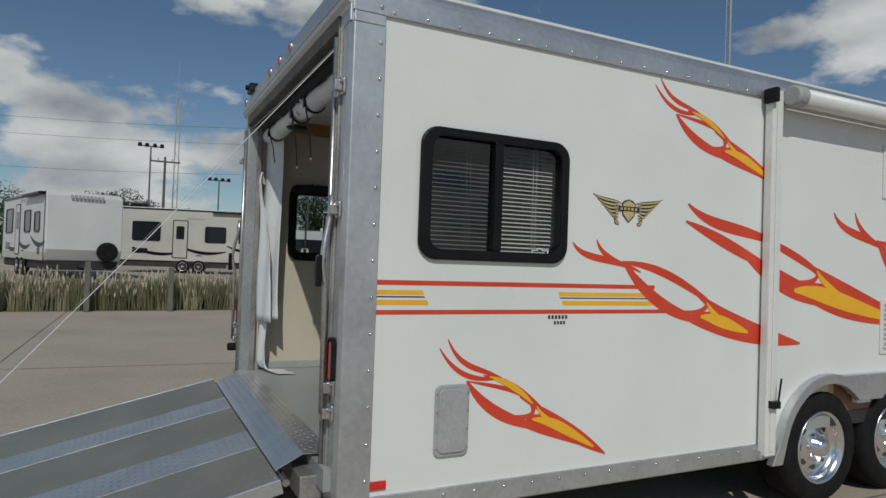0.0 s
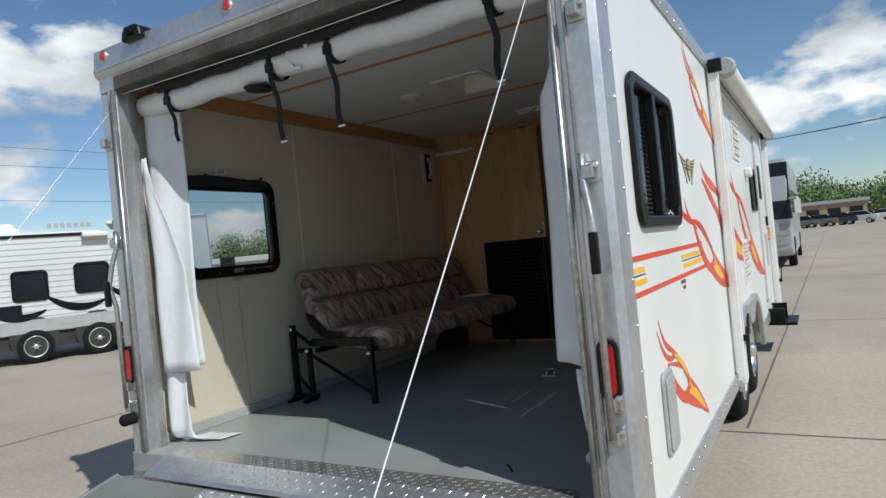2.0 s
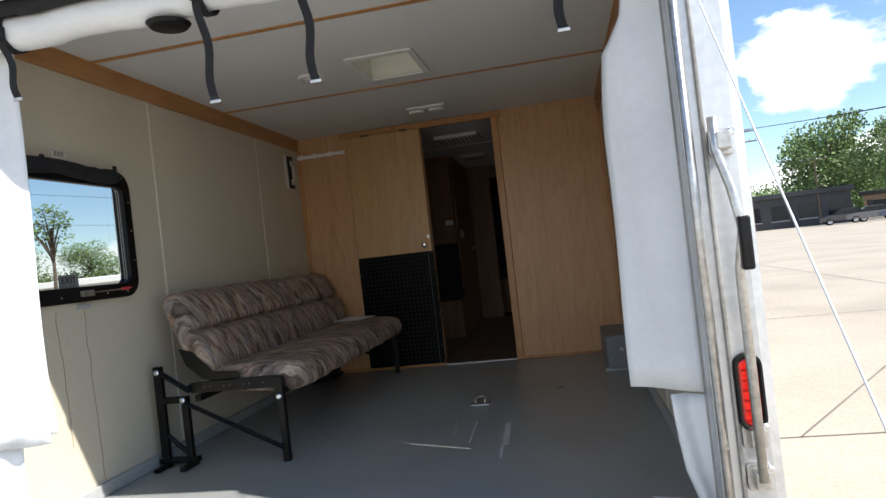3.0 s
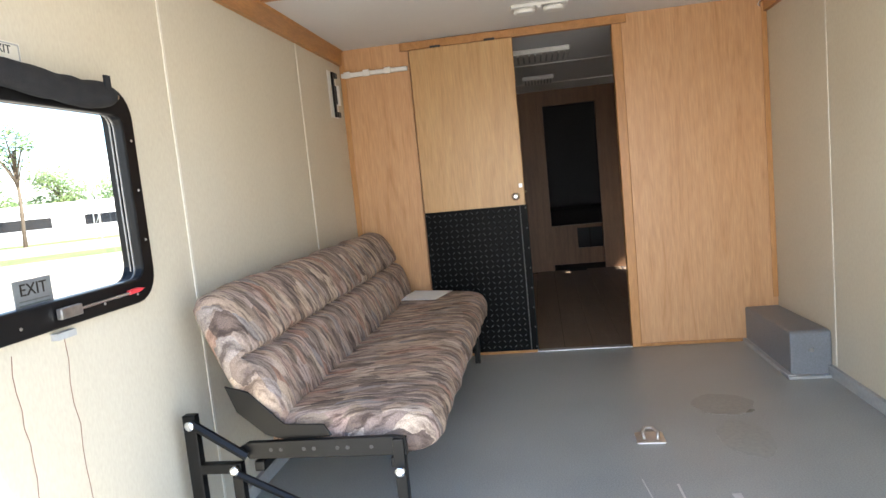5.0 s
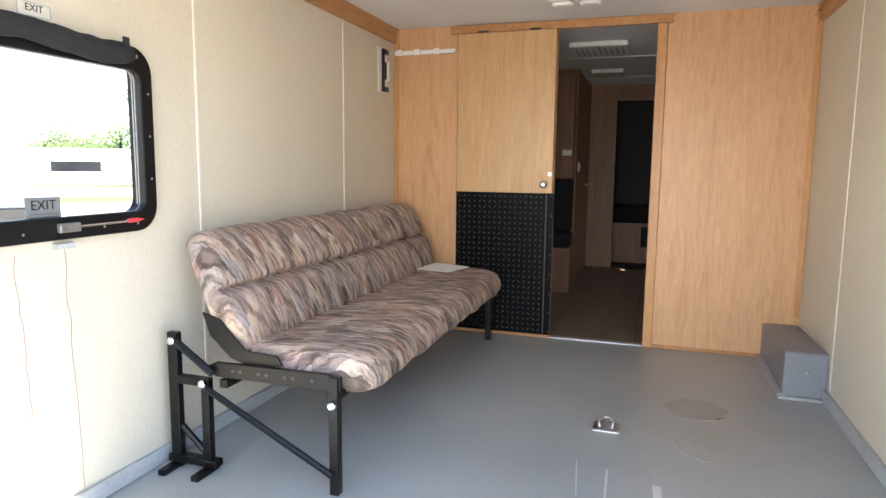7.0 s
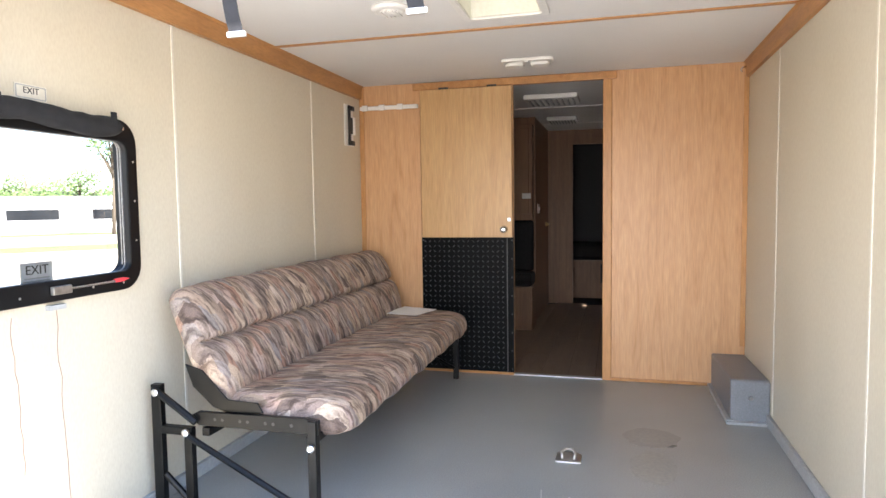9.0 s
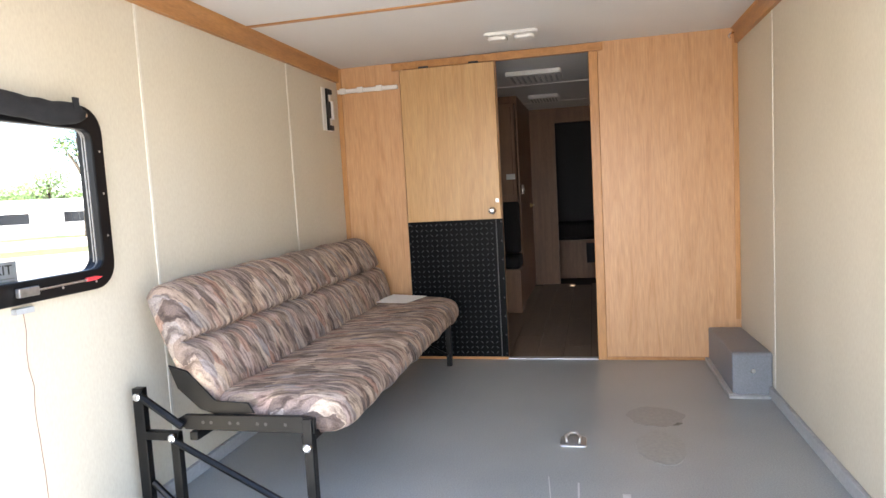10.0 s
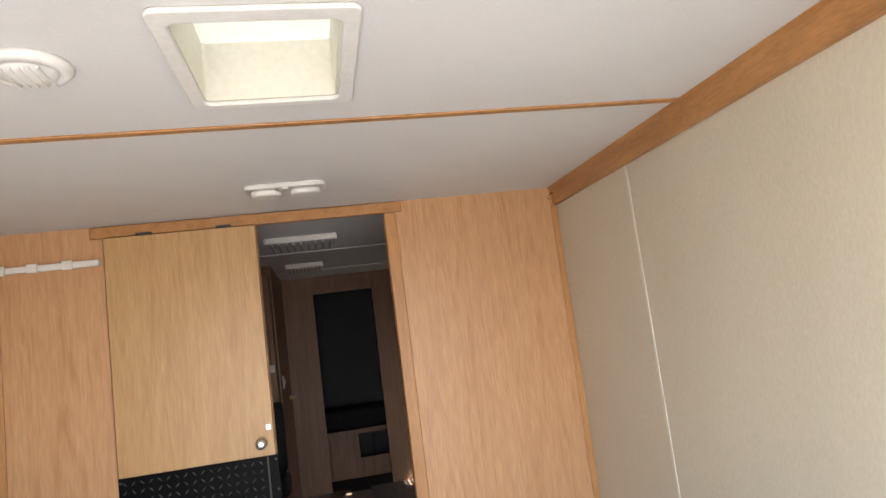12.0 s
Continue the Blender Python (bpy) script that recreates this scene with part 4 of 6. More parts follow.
Solid().box((1.19, 0.52, 0.955), (3.2, 0.55, 0.985)).box((1.19, 0.93, 0.955), (3.2, 0.96, 0.985)).obj("frame_rail", BLACK_STEEL, sofa, bevel=0.003)
e = thing("paper_sheet", (3.05, 0.8, 1.107), "printed white paper sheets lying on the sofa seat", "paper")
Solid().add([(2.91, 0.9, 1.112), (3.16, 0.85, 1.116), (3.1, 0.62, 1.112), (2.86, 0.68, 1.113), (2.91, 0.9, 1.115), (3.16, 0.85, 1.119), (3.1, 0.62, 1.115), (2.86, 0.68, 1.116)], [(0, 1, 2, 3), (4, 5, 6, 7), (0, 1, 5, 4), (1, 2, 6, 5), (2, 3, 7, 6), (3, 0, 4, 7)]).obj("sheet", PAPER, e)

# ---- bay floor details ----
e = thing("tie_down_ring", (2.04, -0.275, FZ), "chrome recessed tie-down ring in the floor", "tie-down ring")
Solid().prism(rrect(1.985, -0.33, 2.095, -0.22, 0.012), FZ, FZ + 0.006, "xy").obj("plate", TREAD, e, bevel=0.002)
Solid().tube([(2.01, -0.3, FZ + 0.01), (2.03, -0.305, FZ + 0.03), (2.07, -0.29, FZ + 0.032), (2.07, -0.26, FZ + 0.032), (2.03, -0.245, FZ + 0.03), (2.01, -0.25, FZ + 0.01)], 0.006, 8).obj("ring", STEEL, e, smooth=True)


def blotch(x, y, rx, ry, seed, name="floor_stain", mat=SPILL, label="dark oily stain on the grey floor"):
    r = random.Random(seed)
    pts = []
    for k in range(28):
        a = 2 * math.pi * k / 28
        q = 1 + r.uniform(-0.07, 0.07)
        pts.append((x + rx * q * math.cos(a), y + ry * q * math.sin(a)))
    setting(Solid().prism(pts, FZ, FZ + 0.0015, "xy").obj(name, mat), label, "stain")


blotch(2.38, -0.64, 0.13, 0.13, 1)
blotch(2.02, -0.63, 0.17, 0.1, 2, mat=surface("faint_stain", [(0.265, 0.28, 0.262), (0.295, 0.31, 0.29)], 5, 0.33))
SCUFF = surface("pale_scuff", [(0.5, 0.5, 0.49), (0.6, 0.6, 0.59)], 9, 0.5)
for x0, y0, x1, y1, w in ((1.25, -0.5, 1.59, -0.485, 0.028), (1.07, -0.487, 1.23, -0.48, 0.012), (1.31, -0.318, 1.66, -0.308, 0.007), (1.44, -0.222, 1.7, -0.195, 0.004)):
    d = Vector((x1 - x0, y1 - y0)).normalized() * w
    setting(Solid().prism([(x0, y0), (x1, y1), (x1 - d.y, y1 + d.x), (x0 - d.y, y0 + d.x)], FZ, FZ + 0.0012, "xy").obj("floor_scuff", SCUFF), "pale worn scuff on the grey floor", "scuff")
tagged(Solid().tube([(0.42, -1.19, FZ + 0.022), (0.47, -1.1, FZ + 0.024), (0.49, -1.02, FZ + 0.022)], 0.022, 10).obj("rolled_rag", CURTAIN, smooth=True), "rolled white cloth lying at the floor's edge", "cloth")
tagged(Solid().tube([(0.36 + 0.03 * math.cos(a), -0.72 - 0.05 * a / 3, FZ + 0.004 + 0.006 * math.sin(a)) for a in (0, 0.6, 1.2, 1.8, 2.4, 3.0)], 0.004, 6).obj("cord", INK, smooth=True), "short black cord on the floor", "cord")

# ---- loading ramp ----
ramp = thing("loading_ramp", (-1.0, 0, GZ), "lowered grey-coated loading ramp with two tread-plate strips", "ramp")
RX0, RZ0, RX1, RZ1 = -0.05, 0.595, -2.1, GZ + 0.035


def on_ramp(d, y, h):
    t = d / (RX0 - RX1)
    return (RX0 + (RX1 - RX0) * t - h * 0.24, y, RZ0 + (RZ1 - RZ0) * t + h * 0.97)


def sloped(d0, d1, y0, y1, h0, h1):
    vs = [on_ramp(d, y, h) for h in (h0, h1) for y in (y0, y1) for d in (d0, d1)]
    return Solid().add(vs, [(0, 2, 3, 1), (4, 5, 7, 6), (0, 1, 5, 4), (2, 6, 7, 3), (0, 4, 6, 2), (1, 3, 7, 5)])


sloped(0, 2.05, -1.15, 1.15, -0.05, 0).obj("deck", RAMP_COAT, ramp, bevel=0.004)
for y in (-1.168, 1.15):
    sloped(0, 2.05, y, y + 0.018, -0.055, 0.006).obj("edge_rail", ALU, ramp, bevel=0.002)
for a, b in ((0.215, 0.515), (-0.655, -0.355)):
    st = sloped(0.005, 2.03, a, b, 0.0, 0.004).obj("tread_strip", TREAD, ramp, bevel=0.001)
    tagged(tread(Solid(), (0.01, a + 0.008), (2.02, b - 0.008), on=lambda u, v, h: on_ramp(u, v, h + 0.004)).obj("tread", TREAD, st), kind="stuff")
sc = Solid()
for i in range(30):
    sc.turned([(0.005, 0), (0.0035, 0.002)], on_ramp(0.015, -1.12 + i * 0.077, 0.001), "z", 8)
tagged(sc.obj("screw", ALU_DULL, ramp), kind="stuff")
tagged(Solid().tube([(RX0 + 0.03, -1.13, 0.57), (RX0 + 0.03, 1.13, 0.57)], 0.016, 10).obj("hinge", STEEL, ramp), "")
tp = thing("threshold_plate", (0.08, 0, FZ), "hinged aluminium tread-plate flap bridging ramp and floor", "threshold plate")
prof = [(-0.055, 0.612), (-0.04, 0.622), (0.06, 0.672), (0.2, 0.662)]
b = Solid()
for (xa, za), (xb, zb) in zip(prof, prof[1:]):
    b.add([(xa, -1.08, za), (xb, -1.08, zb), (xb, 0.95, zb), (xa, 0.95, za), (xa, -1.08, za - 0.004), (xb, -1.08, zb - 0.004), (xb, 0.95, zb - 0.004), (xa, 0.95, za - 0.004)],
          [(0, 1, 2, 3), (4, 5, 6, 7), (0, 1, 5, 4), (2, 3, 7, 6), (0, 3, 7, 4), (1, 2, 6, 5)])
flap = b.obj("flap", TREAD, tp)
tagged(tread(Solid(), (-0.035, -1.07), (0.195, 0.94), on=lambda u, v, h: (u, v, (0.622 + 0.5 * (u + 0.04) if u < 0.06 else 0.672 - 0.0714 * (u - 0.06)) + h)).obj("tread", TREAD, flap), kind="stuff")
setting(Solid().box((0.03, -1.16, 0.5), (0.13, 1.16, 0.6)).obj("sill", ALU_DULL, bevel=0.006), "worn metal sill under the rear opening", "door frame")
for side in (-1, 1):
    n = 24
    a, b = Vector((0.14, side * 1.14, 2.45)), Vector(on_ramp(1.72, side * 1.155, 0.01))
    tagged(Solid().tube([a.lerp(b, i / n) - Vector((0, 0, 0.03 * math.sin(math.pi * i / n))) for i in range(n + 1)], 0.0019 if side < 0 else 0.0012, 6).obj("ramp_cable", CURTAIN if side < 0 else STEEL, smooth=True), "thin white ramp cable from header to ramp", "cable", "ramp cables")
tagged(Solid().tube([(0.15, 1.13, 2.475), (0.15, 0.2, 2.462), (0.15, -1.11, 2.47)], 0.002, 6).obj("header_cable", CURTAIN), "thin cable along the underside of the header", "cable")

# ---- rolled screen with straps ----
roll = thing("rolled_screen", (0.3, 0, 2.42), "rolled white vinyl rear screen held by black straps", "screen")
r = random.Random(3)
Solid().tube([(0.29 + r.uniform(-0.003, 0.003), 1.15 - i * 0.0575, 2.425 + 0.005 * math.sin(i * 0.8) + r.uniform(-0.003, 0.003)) for i in range(41)], 0.058, 14).obj("roll", CURTAIN, roll, smooth=True)
Solid().tube([(0.22, 0.95 - i * 0.1, 2.475 + 0.006 * math.sin(i * 2.1)) for i in range(21)], 0.026, 8).obj("mesh_roll", BLACK_MATT, roll, smooth=True)
for y, zb, fl in ((0.9, 2.2, 1), (0.186, 2.08, 1), (-0.152, 2.09, 0), (-0.905, 2.115, 1)):
    c = [(0.29 + 0.066 * math.cos(a * math.pi / 10), 2.425 + 0.068 * math.sin(a * math.pi / 10)) for a in range(20)]
    d = [(0.29 + 0.06 * math.cos(a * math.pi / 10), 2.425 + 0.062 * math.sin(a * math.pi / 10)) for a in range(20)]
    Solid().ring(c, d, y - 0.014, y + 0.014, "xz").obj("strap_loop", BLACK_MATT, roll)
    n = 12
    s = Solid()
    pts = [(0.232 + 0.05 * math.sin(i / n * 1.2) , 2.42 + (zb - 2.42) * i / n, 0.008 * math.sin(i * 0.8)) for i in range(n + 1)]
    for (x0, z0, w0), (x1, z1, w1) in zip(pts, pts[1:]):
        s.add([(x0, y - 0.014 + w0, z0), (x0, y + 0.014 + w0, z0), (x1, y + 0.014 + w1, z1), (x1, y - 0.014 + w1, z1), (x0 + 0.002, y - 0.014 + w0, z0), (x0 + 0.002, y + 0.014 + w0, z0), (x1 + 0.002, y + 0.014 + w1, z1), (x1 + 0.002, y - 0.014 + w1, z1)],
              [(0, 1, 2, 3), (4, 5, 6, 7), (0, 3, 7, 4), (1, 2, 6, 5)])
    s.obj("strap", BLACK_MATT, roll)
    xe, ze, we = pts[-1]
    Solid().box((xe - 0.003, y - 0.018 + we, ze - 0.006), (xe + 0.005, y + 0.018 + we, ze + 0.004)).obj("strap_end", STEEL, roll, bevel=0.001)
    Solid().box((0.222, y - 0.022, 2.385), (0.234, y + 0.022, 2.425)).obj("buckle", BLACK, roll, bevel=0.004)
Solid().turned([(0.07, 0), (0.06, -0.012), (0.01, -0.016)], (0.3, 0.33, 2.36), "z", 20).obj("vent_disc", BLACK, roll)
Solid().tube([(0.235, 0.02 + 0.055 * math.cos(a), 2.44 + 0.075 * math.sin(a)) for a in (-1.9, -1.2, -0.6, 0, 0.6, 1.2, 1.9, 2.5, 3.1)], 0.009, 8).obj("cord_loop", CURTAIN, roll, smooth=True)


def drape(name, rows, label, seed):
    """A hanging cloth: rows of (z, y at the wall, y at the free edge, x at the wall, x at the free edge), with soft folds."""
    r = random.Random(seed)
    n = 10
    vs, fs = [], []
    fine = []
    for (a, b) in zip(rows, rows[1:]):
        fine += [tuple(p + (q - p) * k / 5 for p, q in zip(a, b)) for k in range(5)]
    fine.append(rows[-1])
    for i, (z, ya, yb, xa, xb) in enumerate(fine):
        for j in range(n + 1):
            t = j / n
            vs.append((xa + (xb - xa) * t + 0.008 * math.sin(t * 7 + i * 0.25 + seed), ya + (yb - ya) * t + 0.003 * math.sin(i * 0.6), z))
    for i in range(len(fine) - 1):
        fs += [(i * (n + 1) + j, i * (n + 1) + j + 1, (i + 1) * (n + 1) + j + 1, (i + 1) * (n + 1) + j) for j in range(n)]
    ob = Solid().add(vs, fs).obj(name, CURTAIN, smooth=True)
    m = ob.modifiers.new("cloth", "SOLIDIFY")
    m.thickness = 0.003
    return tagged(ob, label, "curtain", "rear side flaps")


drape("side_flap", [(2.44, 1.15, 0.97, 0.265, 0.35), (2.1, 1.15, 0.97, 0.265, 0.36), (1.6, 1.15, 0.97, 0.265, 0.36), (1.2, 1.14, 0.965, 0.26, 0.36), (1.05, 1.14, 0.965, 0.26, 0.36)], "white vinyl side flap hanging inside the rear post", 1)
drape("side_flap", [(2.15, 1.15, 1.115, 0.24, 0.24), (2.08, 1.165, 1.085, 0.237, 0.215), (1.98, 1.16, 1.08, 0.237, 0.225), (1.8, 1.14, 1.02, 0.235, 0.26), (1.55, 1.12, 0.95, 0.235, 0.29), (1.3, 1.12, 0.94, 0.235, 0.3), (1.03, 1.13, 0.94, 0.235, 0.3)], "white vinyl flap folded over beside the rear post", 5)
drape("side_flap", [(1.03, 1.16, 1.05, 0.26, 0.3), (0.85, 1.16, 1.03, 0.26, 0.29), (0.72, 1.15, 1.03, 0.26, 0.3), (0.68, 1.14, 1.02, 0.28, 0.31), (0.664, 1.13, 0.9, 0.32, 0.35), (0.661, 1.1, 0.88, 0.46, 0.48)], "white vinyl flap trailing onto the floor", 2)
drape("side_flap", [(2.44, -1.175, -1.12, 0.24, 0.29), (2.15, -1.175, -1.07, 0.24, 0.36), (2.05, -1.175, -1.01, 0.24, 0.38), (1.8, -1.175, -0.995, 0.24, 0.39), (1.45, -1.175, -0.99, 0.24, 0.38), (1.07, -1.175, -0.985, 0.24, 0.37)], "white vinyl side flap hanging inside the rear post", 3)
drape("side_flap", [(1.06, -1.18, -1.08, 0.26, 0.29), (0.85, -1.18, -1.1, 0.26, 0.28), (0.67, -1.18, -1.15, 0.26, 0.28)], "white vinyl flap end beside the rear post", 4)

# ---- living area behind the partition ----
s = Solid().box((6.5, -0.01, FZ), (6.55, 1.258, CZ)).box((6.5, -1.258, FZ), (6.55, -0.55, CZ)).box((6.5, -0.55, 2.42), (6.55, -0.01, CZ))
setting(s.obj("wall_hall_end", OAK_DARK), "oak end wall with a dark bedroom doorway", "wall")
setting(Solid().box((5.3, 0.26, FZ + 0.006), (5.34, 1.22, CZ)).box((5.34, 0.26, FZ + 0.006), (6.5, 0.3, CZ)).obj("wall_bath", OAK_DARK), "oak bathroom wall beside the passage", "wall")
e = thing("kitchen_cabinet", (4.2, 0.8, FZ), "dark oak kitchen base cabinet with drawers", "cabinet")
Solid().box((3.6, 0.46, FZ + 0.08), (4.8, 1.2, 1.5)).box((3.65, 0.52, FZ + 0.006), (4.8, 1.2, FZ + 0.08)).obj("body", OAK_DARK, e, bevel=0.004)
Solid().box((3.58, 0.43, 1.5), (4.82, 1.215, 1.54)).obj("worktop", BLACK, e, bevel=0.006)
for i in range(3):
    for z0, z1 in ((0.78, 1.22), (1.26, 1.46)):
        Solid().box((3.63 + i * 0.39, 0.445, z0), (3.98 + i * 0.39, 0.46, z1)).obj("drawer_front", OAK, e, bevel=0.005)
        Solid().box((3.77 + i * 0.39, 0.432, (z0 + z1) / 2), (3.85 + i * 0.39, 0.445, (z0 + z1) / 2 + 0.012)).obj("handle", STEEL, e)
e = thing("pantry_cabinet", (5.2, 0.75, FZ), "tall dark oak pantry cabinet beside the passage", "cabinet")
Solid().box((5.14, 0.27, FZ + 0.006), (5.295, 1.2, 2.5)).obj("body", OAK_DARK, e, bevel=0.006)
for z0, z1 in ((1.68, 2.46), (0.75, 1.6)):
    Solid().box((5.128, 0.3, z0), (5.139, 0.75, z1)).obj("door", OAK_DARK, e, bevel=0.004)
e = thing("switch_plate", (5.12, 0.31, 1.84), "white switch plate on the pantry side", "switch")
Solid().box((5.12, 0.28, 1.82), (5.1275, 0.36, 1.87)).obj("plate", PLASTIC_WHITE, e, bevel=0.002)
for y in (0.3, 0.34):
    Solid().box((5.114, y - 0.008, 1.832), (5.12, y + 0.008, 1.858)).obj("rocker", PLASTIC_WHITE, e)
e = thing("dinette_bench", (4.97, 0.7, FZ), "dark upholstered dinette bench on a wooden box", "bench")
Solid().box((4.85, 0.235, FZ + 0.006), (5.118, 1.2, 1.04)).obj("base", OAK_DARK, e, bevel=0.006)
Solid().prism(rrect(4.83, 1.042, 5.118, 1.16, 0.04), 0.24, 1.19, "xz").obj("seat", BLACK_MATT, e, bevel=0.02)
Solid().prism([(5.02, 1.165), (5.112, 1.165), (5.112, 1.6), (5.08, 1.63), (5.05, 1.6)], 0.25, 1.19, "xz").obj("backrest", BLACK_MATT, e, bevel=0.02)
e = thing("wall_cabinet", (4.3, 1.0, 2.0), "dark oak upper cabinet on the side wall", "cabinet")
Solid().box((3.6, 0.62, 1.95), (5.1, 1.215, 2.57)).obj("body", OAK_DARK, e, bevel=0.004)
for i in range(3):
    Solid().box((3.63 + i * 0.5, 0.605, 1.98), (4.08 + i * 0.5, 0.62, 2.54)).obj("door", OAK, e, bevel=0.004)
e = thing("wall_switch", (5.6, 0.255, 1.72), "white switch plate on the passage wall", "switch")
Solid().prism(rrect(5.45, 1.68, 5.57, 1.77, 0.008), 0.25, 0.2595, "xz").obj("plate", PLASTIC_WHITE, e, bevel=0.002)
for x in (5.48, 5.54):
    Solid().box((x - 0.008, 0.243, 1.71), (x + 0.008, 0.25, 1.74)).obj("rocker", PLASTIC_WHITE, e, bevel=0.002)
e = thing("door_handle", (6.2, 0.25, 1.55), "brass lever handle on the bathroom door", "handle")
Solid().turned([(0.025, 0), (0.02, -0.012), (0.01, -0.03)], (6.2, 0.2595, 1.55), "y", 14).box((6.15, 0.22, 1.545), (6.21, 0.232, 1.56)).obj("lever", GOLD, e)
# near-black colour on this wall stands in for the unlit bedroom's shade
setting(Solid().box((7.4, -1.25, FZ), (7.445, 1.25, CZ)).obj("wall_bedroom", ROOF_DARK), "bedroom end wall, coloured near-black to stand in for the room's shade", "wall")
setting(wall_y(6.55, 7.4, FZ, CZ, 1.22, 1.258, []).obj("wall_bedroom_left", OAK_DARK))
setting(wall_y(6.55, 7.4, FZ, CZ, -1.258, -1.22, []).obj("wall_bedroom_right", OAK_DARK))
e = thing("bed_base", (7.1, -0.1, FZ), "dark wooden bed base with an open locker and a dark mattress", "bed")
s = Solid()
for y0, y1, z0, z1 in ((-0.3, 1.2, FZ, 1.1), (-1.2, -0.58, FZ, 1.1), (-0.58, -0.3, FZ, 0.83), (-0.58, -0.3, 1.06, 1.1)):
    s.box((6.95, y0, z0), (6.97, y1, z1))
s.box((6.97, -1.2, 1.08), (7.4, 1.2, 1.1)).obj("base", OAK_DARK, e)
Solid().box((6.94, -0.445, 0.83), (6.95, -0.43, 1.06)).obj("locker_bar", HULL, e)
Solid().box((6.93, -1.2, 1.102), (7.4, 1.2, 1.3)).obj("mattress", BLACK_MATT, e, bevel=0.04)
for x, y, w, d, nm in ((4.25, 0.0, 0.36, 0.4, 2), (5.5, 0.02, 0.3, 0.28, 0)):
    e = thing("ceiling_vent", (x, y, CZ), "white ceiling air vent with grille bars", "vent", "passage ceiling vents")
    Solid().prism(rrect(x - w / 2, y - d / 2, x + w / 2, y + d / 2, 0.02), CZ - 0.035, CZ, "xy").obj("body", PLASTIC_WHITE, e, bevel=0.008)
    for i in range(9):
        Solid().box((x - w * 0.4, y - d * 0.4 + i * d * 0.1 - 0.006, CZ - 0.042), (x + w * 0.4, y - d * 0.4 + i * d * 0.1 + 0.006, CZ - 0.035)).obj("grille_bar", GREY_PAINT, e)

# ---- outer right wall: decals, window, door, awning, wheels ----
YW = -WO


def ribbon(curve, width, n=18):
    """A tapering streak along a curve on the outer wall."""
    left, right = [], []
    for i in range(n + 1):
        t = i / n
        p, q = bez(curve, t), bez(curve, min(1, t + 0.02)) - bez(curve, max(0, t - 0.02))
        m = Vector((-q.y, q.x)).normalized() * width * 0.5 * math.sin(math.pi * min(1, (t * 0.92 + 0.04))) ** 0.8
        left.append(p + m)
        right.append(p - m)
    return [tuple(p) for p in left + right[::-1]]


# streaks of the three flame shapes: four control points (x, z) and a width
SMALL = (((0.633, 1.176, 0.7, 1.03, 0.8, 1.05, 0.93, 0.985, 0.026), (0.593, 1.138, 0.68, 1.0, 0.78, 0.99, 0.9, 0.99, 0.024), (0.82, 1.008, 0.98, 0.985, 1.08, 0.88, 1.2, 0.79, 0.03),
          (0.734, 0.987, 0.92, 0.95, 1.12, 0.92, 1.085, 0.815, 0.022), (0.734, 0.987, 0.82, 0.86, 0.95, 0.78, 1.22, 0.735, 0.052), (1.09, 0.87, 1.13, 0.8, 1.05, 0.795, 0.95, 0.82, 0.02),
          (1.0, 0.785, 1.15, 0.72, 1.35, 0.69, 1.537, 0.584, 0.036), (1.02, 0.9, 1.2, 0.8, 1.38, 0.71, 1.537, 0.584, 0.036), (1.06, 0.8, 1.2, 0.79, 1.35, 0.69, 1.52, 0.595, 0.075)),
         ((0.85, 1.002, 0.95, 0.975, 1.02, 0.93, 1.09, 0.865, 0.03), (1.09, 0.79, 1.2, 0.785, 1.3, 0.72, 1.46, 0.628, 0.048), (1.115, 0.85, 1.14, 0.8, 1.2, 0.77, 1.3, 0.72, 0.022)))
LONG = (((1.299, 1.637, 1.36, 1.54, 1.55, 1.58, 1.74, 1.5, 0.036), (1.446, 1.657, 1.47, 1.59, 1.53, 1.56, 1.68, 1.525, 0.026), (1.6, 1.548, 1.85, 1.55, 2.05, 1.45, 2.3, 1.32, 0.045),
         (2.12, 1.41, 2.35, 1.26, 2.6, 1.2, 3.023, 1.1, 0.06), (1.62, 1.555, 1.75, 1.4, 1.95, 1.26, 2.28, 1.235, 0.065), (2.05, 1.265, 2.3, 1.19, 2.65, 1.11, 3.023, 1.1, 0.06),
         (2.17, 1.4, 2.29, 1.33, 2.2, 1.275, 2.05, 1.3, 0.026), (2.12, 1.285, 2.35, 1.25, 2.6, 1.15, 2.95, 1.11, 0.1)),
        ((2.18, 1.268, 2.3, 1.26, 2.4, 1.22, 2.56, 1.175, 0.066), (2.225, 1.345, 2.26, 1.29, 2.32, 1.25, 2.42, 1.215, 0.032)))
BROAD = (((2.066, 1.88, 2.25, 1.74, 2.5, 1.79, 2.85, 1.675, 0.066), (2.55, 1.755, 2.9, 1.66, 3.05, 1.6, 3.25, 1.5, 0.05), (3.05, 1.59, 3.3, 1.48, 3.55, 1.4, 4.1, 1.26, 0.07),
          (2.053, 1.784, 2.3, 1.71, 2.45, 1.64, 2.85, 1.51, 0.066), (2.5, 1.635, 2.8, 1.47, 3.0, 1.4, 3.4, 1.33, 0.125), (3.0, 1.41, 3.3, 1.31, 3.55, 1.26, 4.1, 1.2, 0.08),
          (3.15, 1.555, 3.22, 1.49, 3.12, 1.455, 2.95, 1.48, 0.03), (2.95, 1.44, 3.25, 1.43, 3.5, 1.33, 4.1, 1.23, 0.13)),
         ((2.96, 1.42, 3.2, 1.43, 3.45, 1.33, 4.05, 1.23, 0.105), (3.17, 1.545, 3.21, 1.48, 3.3, 1.44, 3.45, 1.38, 0.04)))


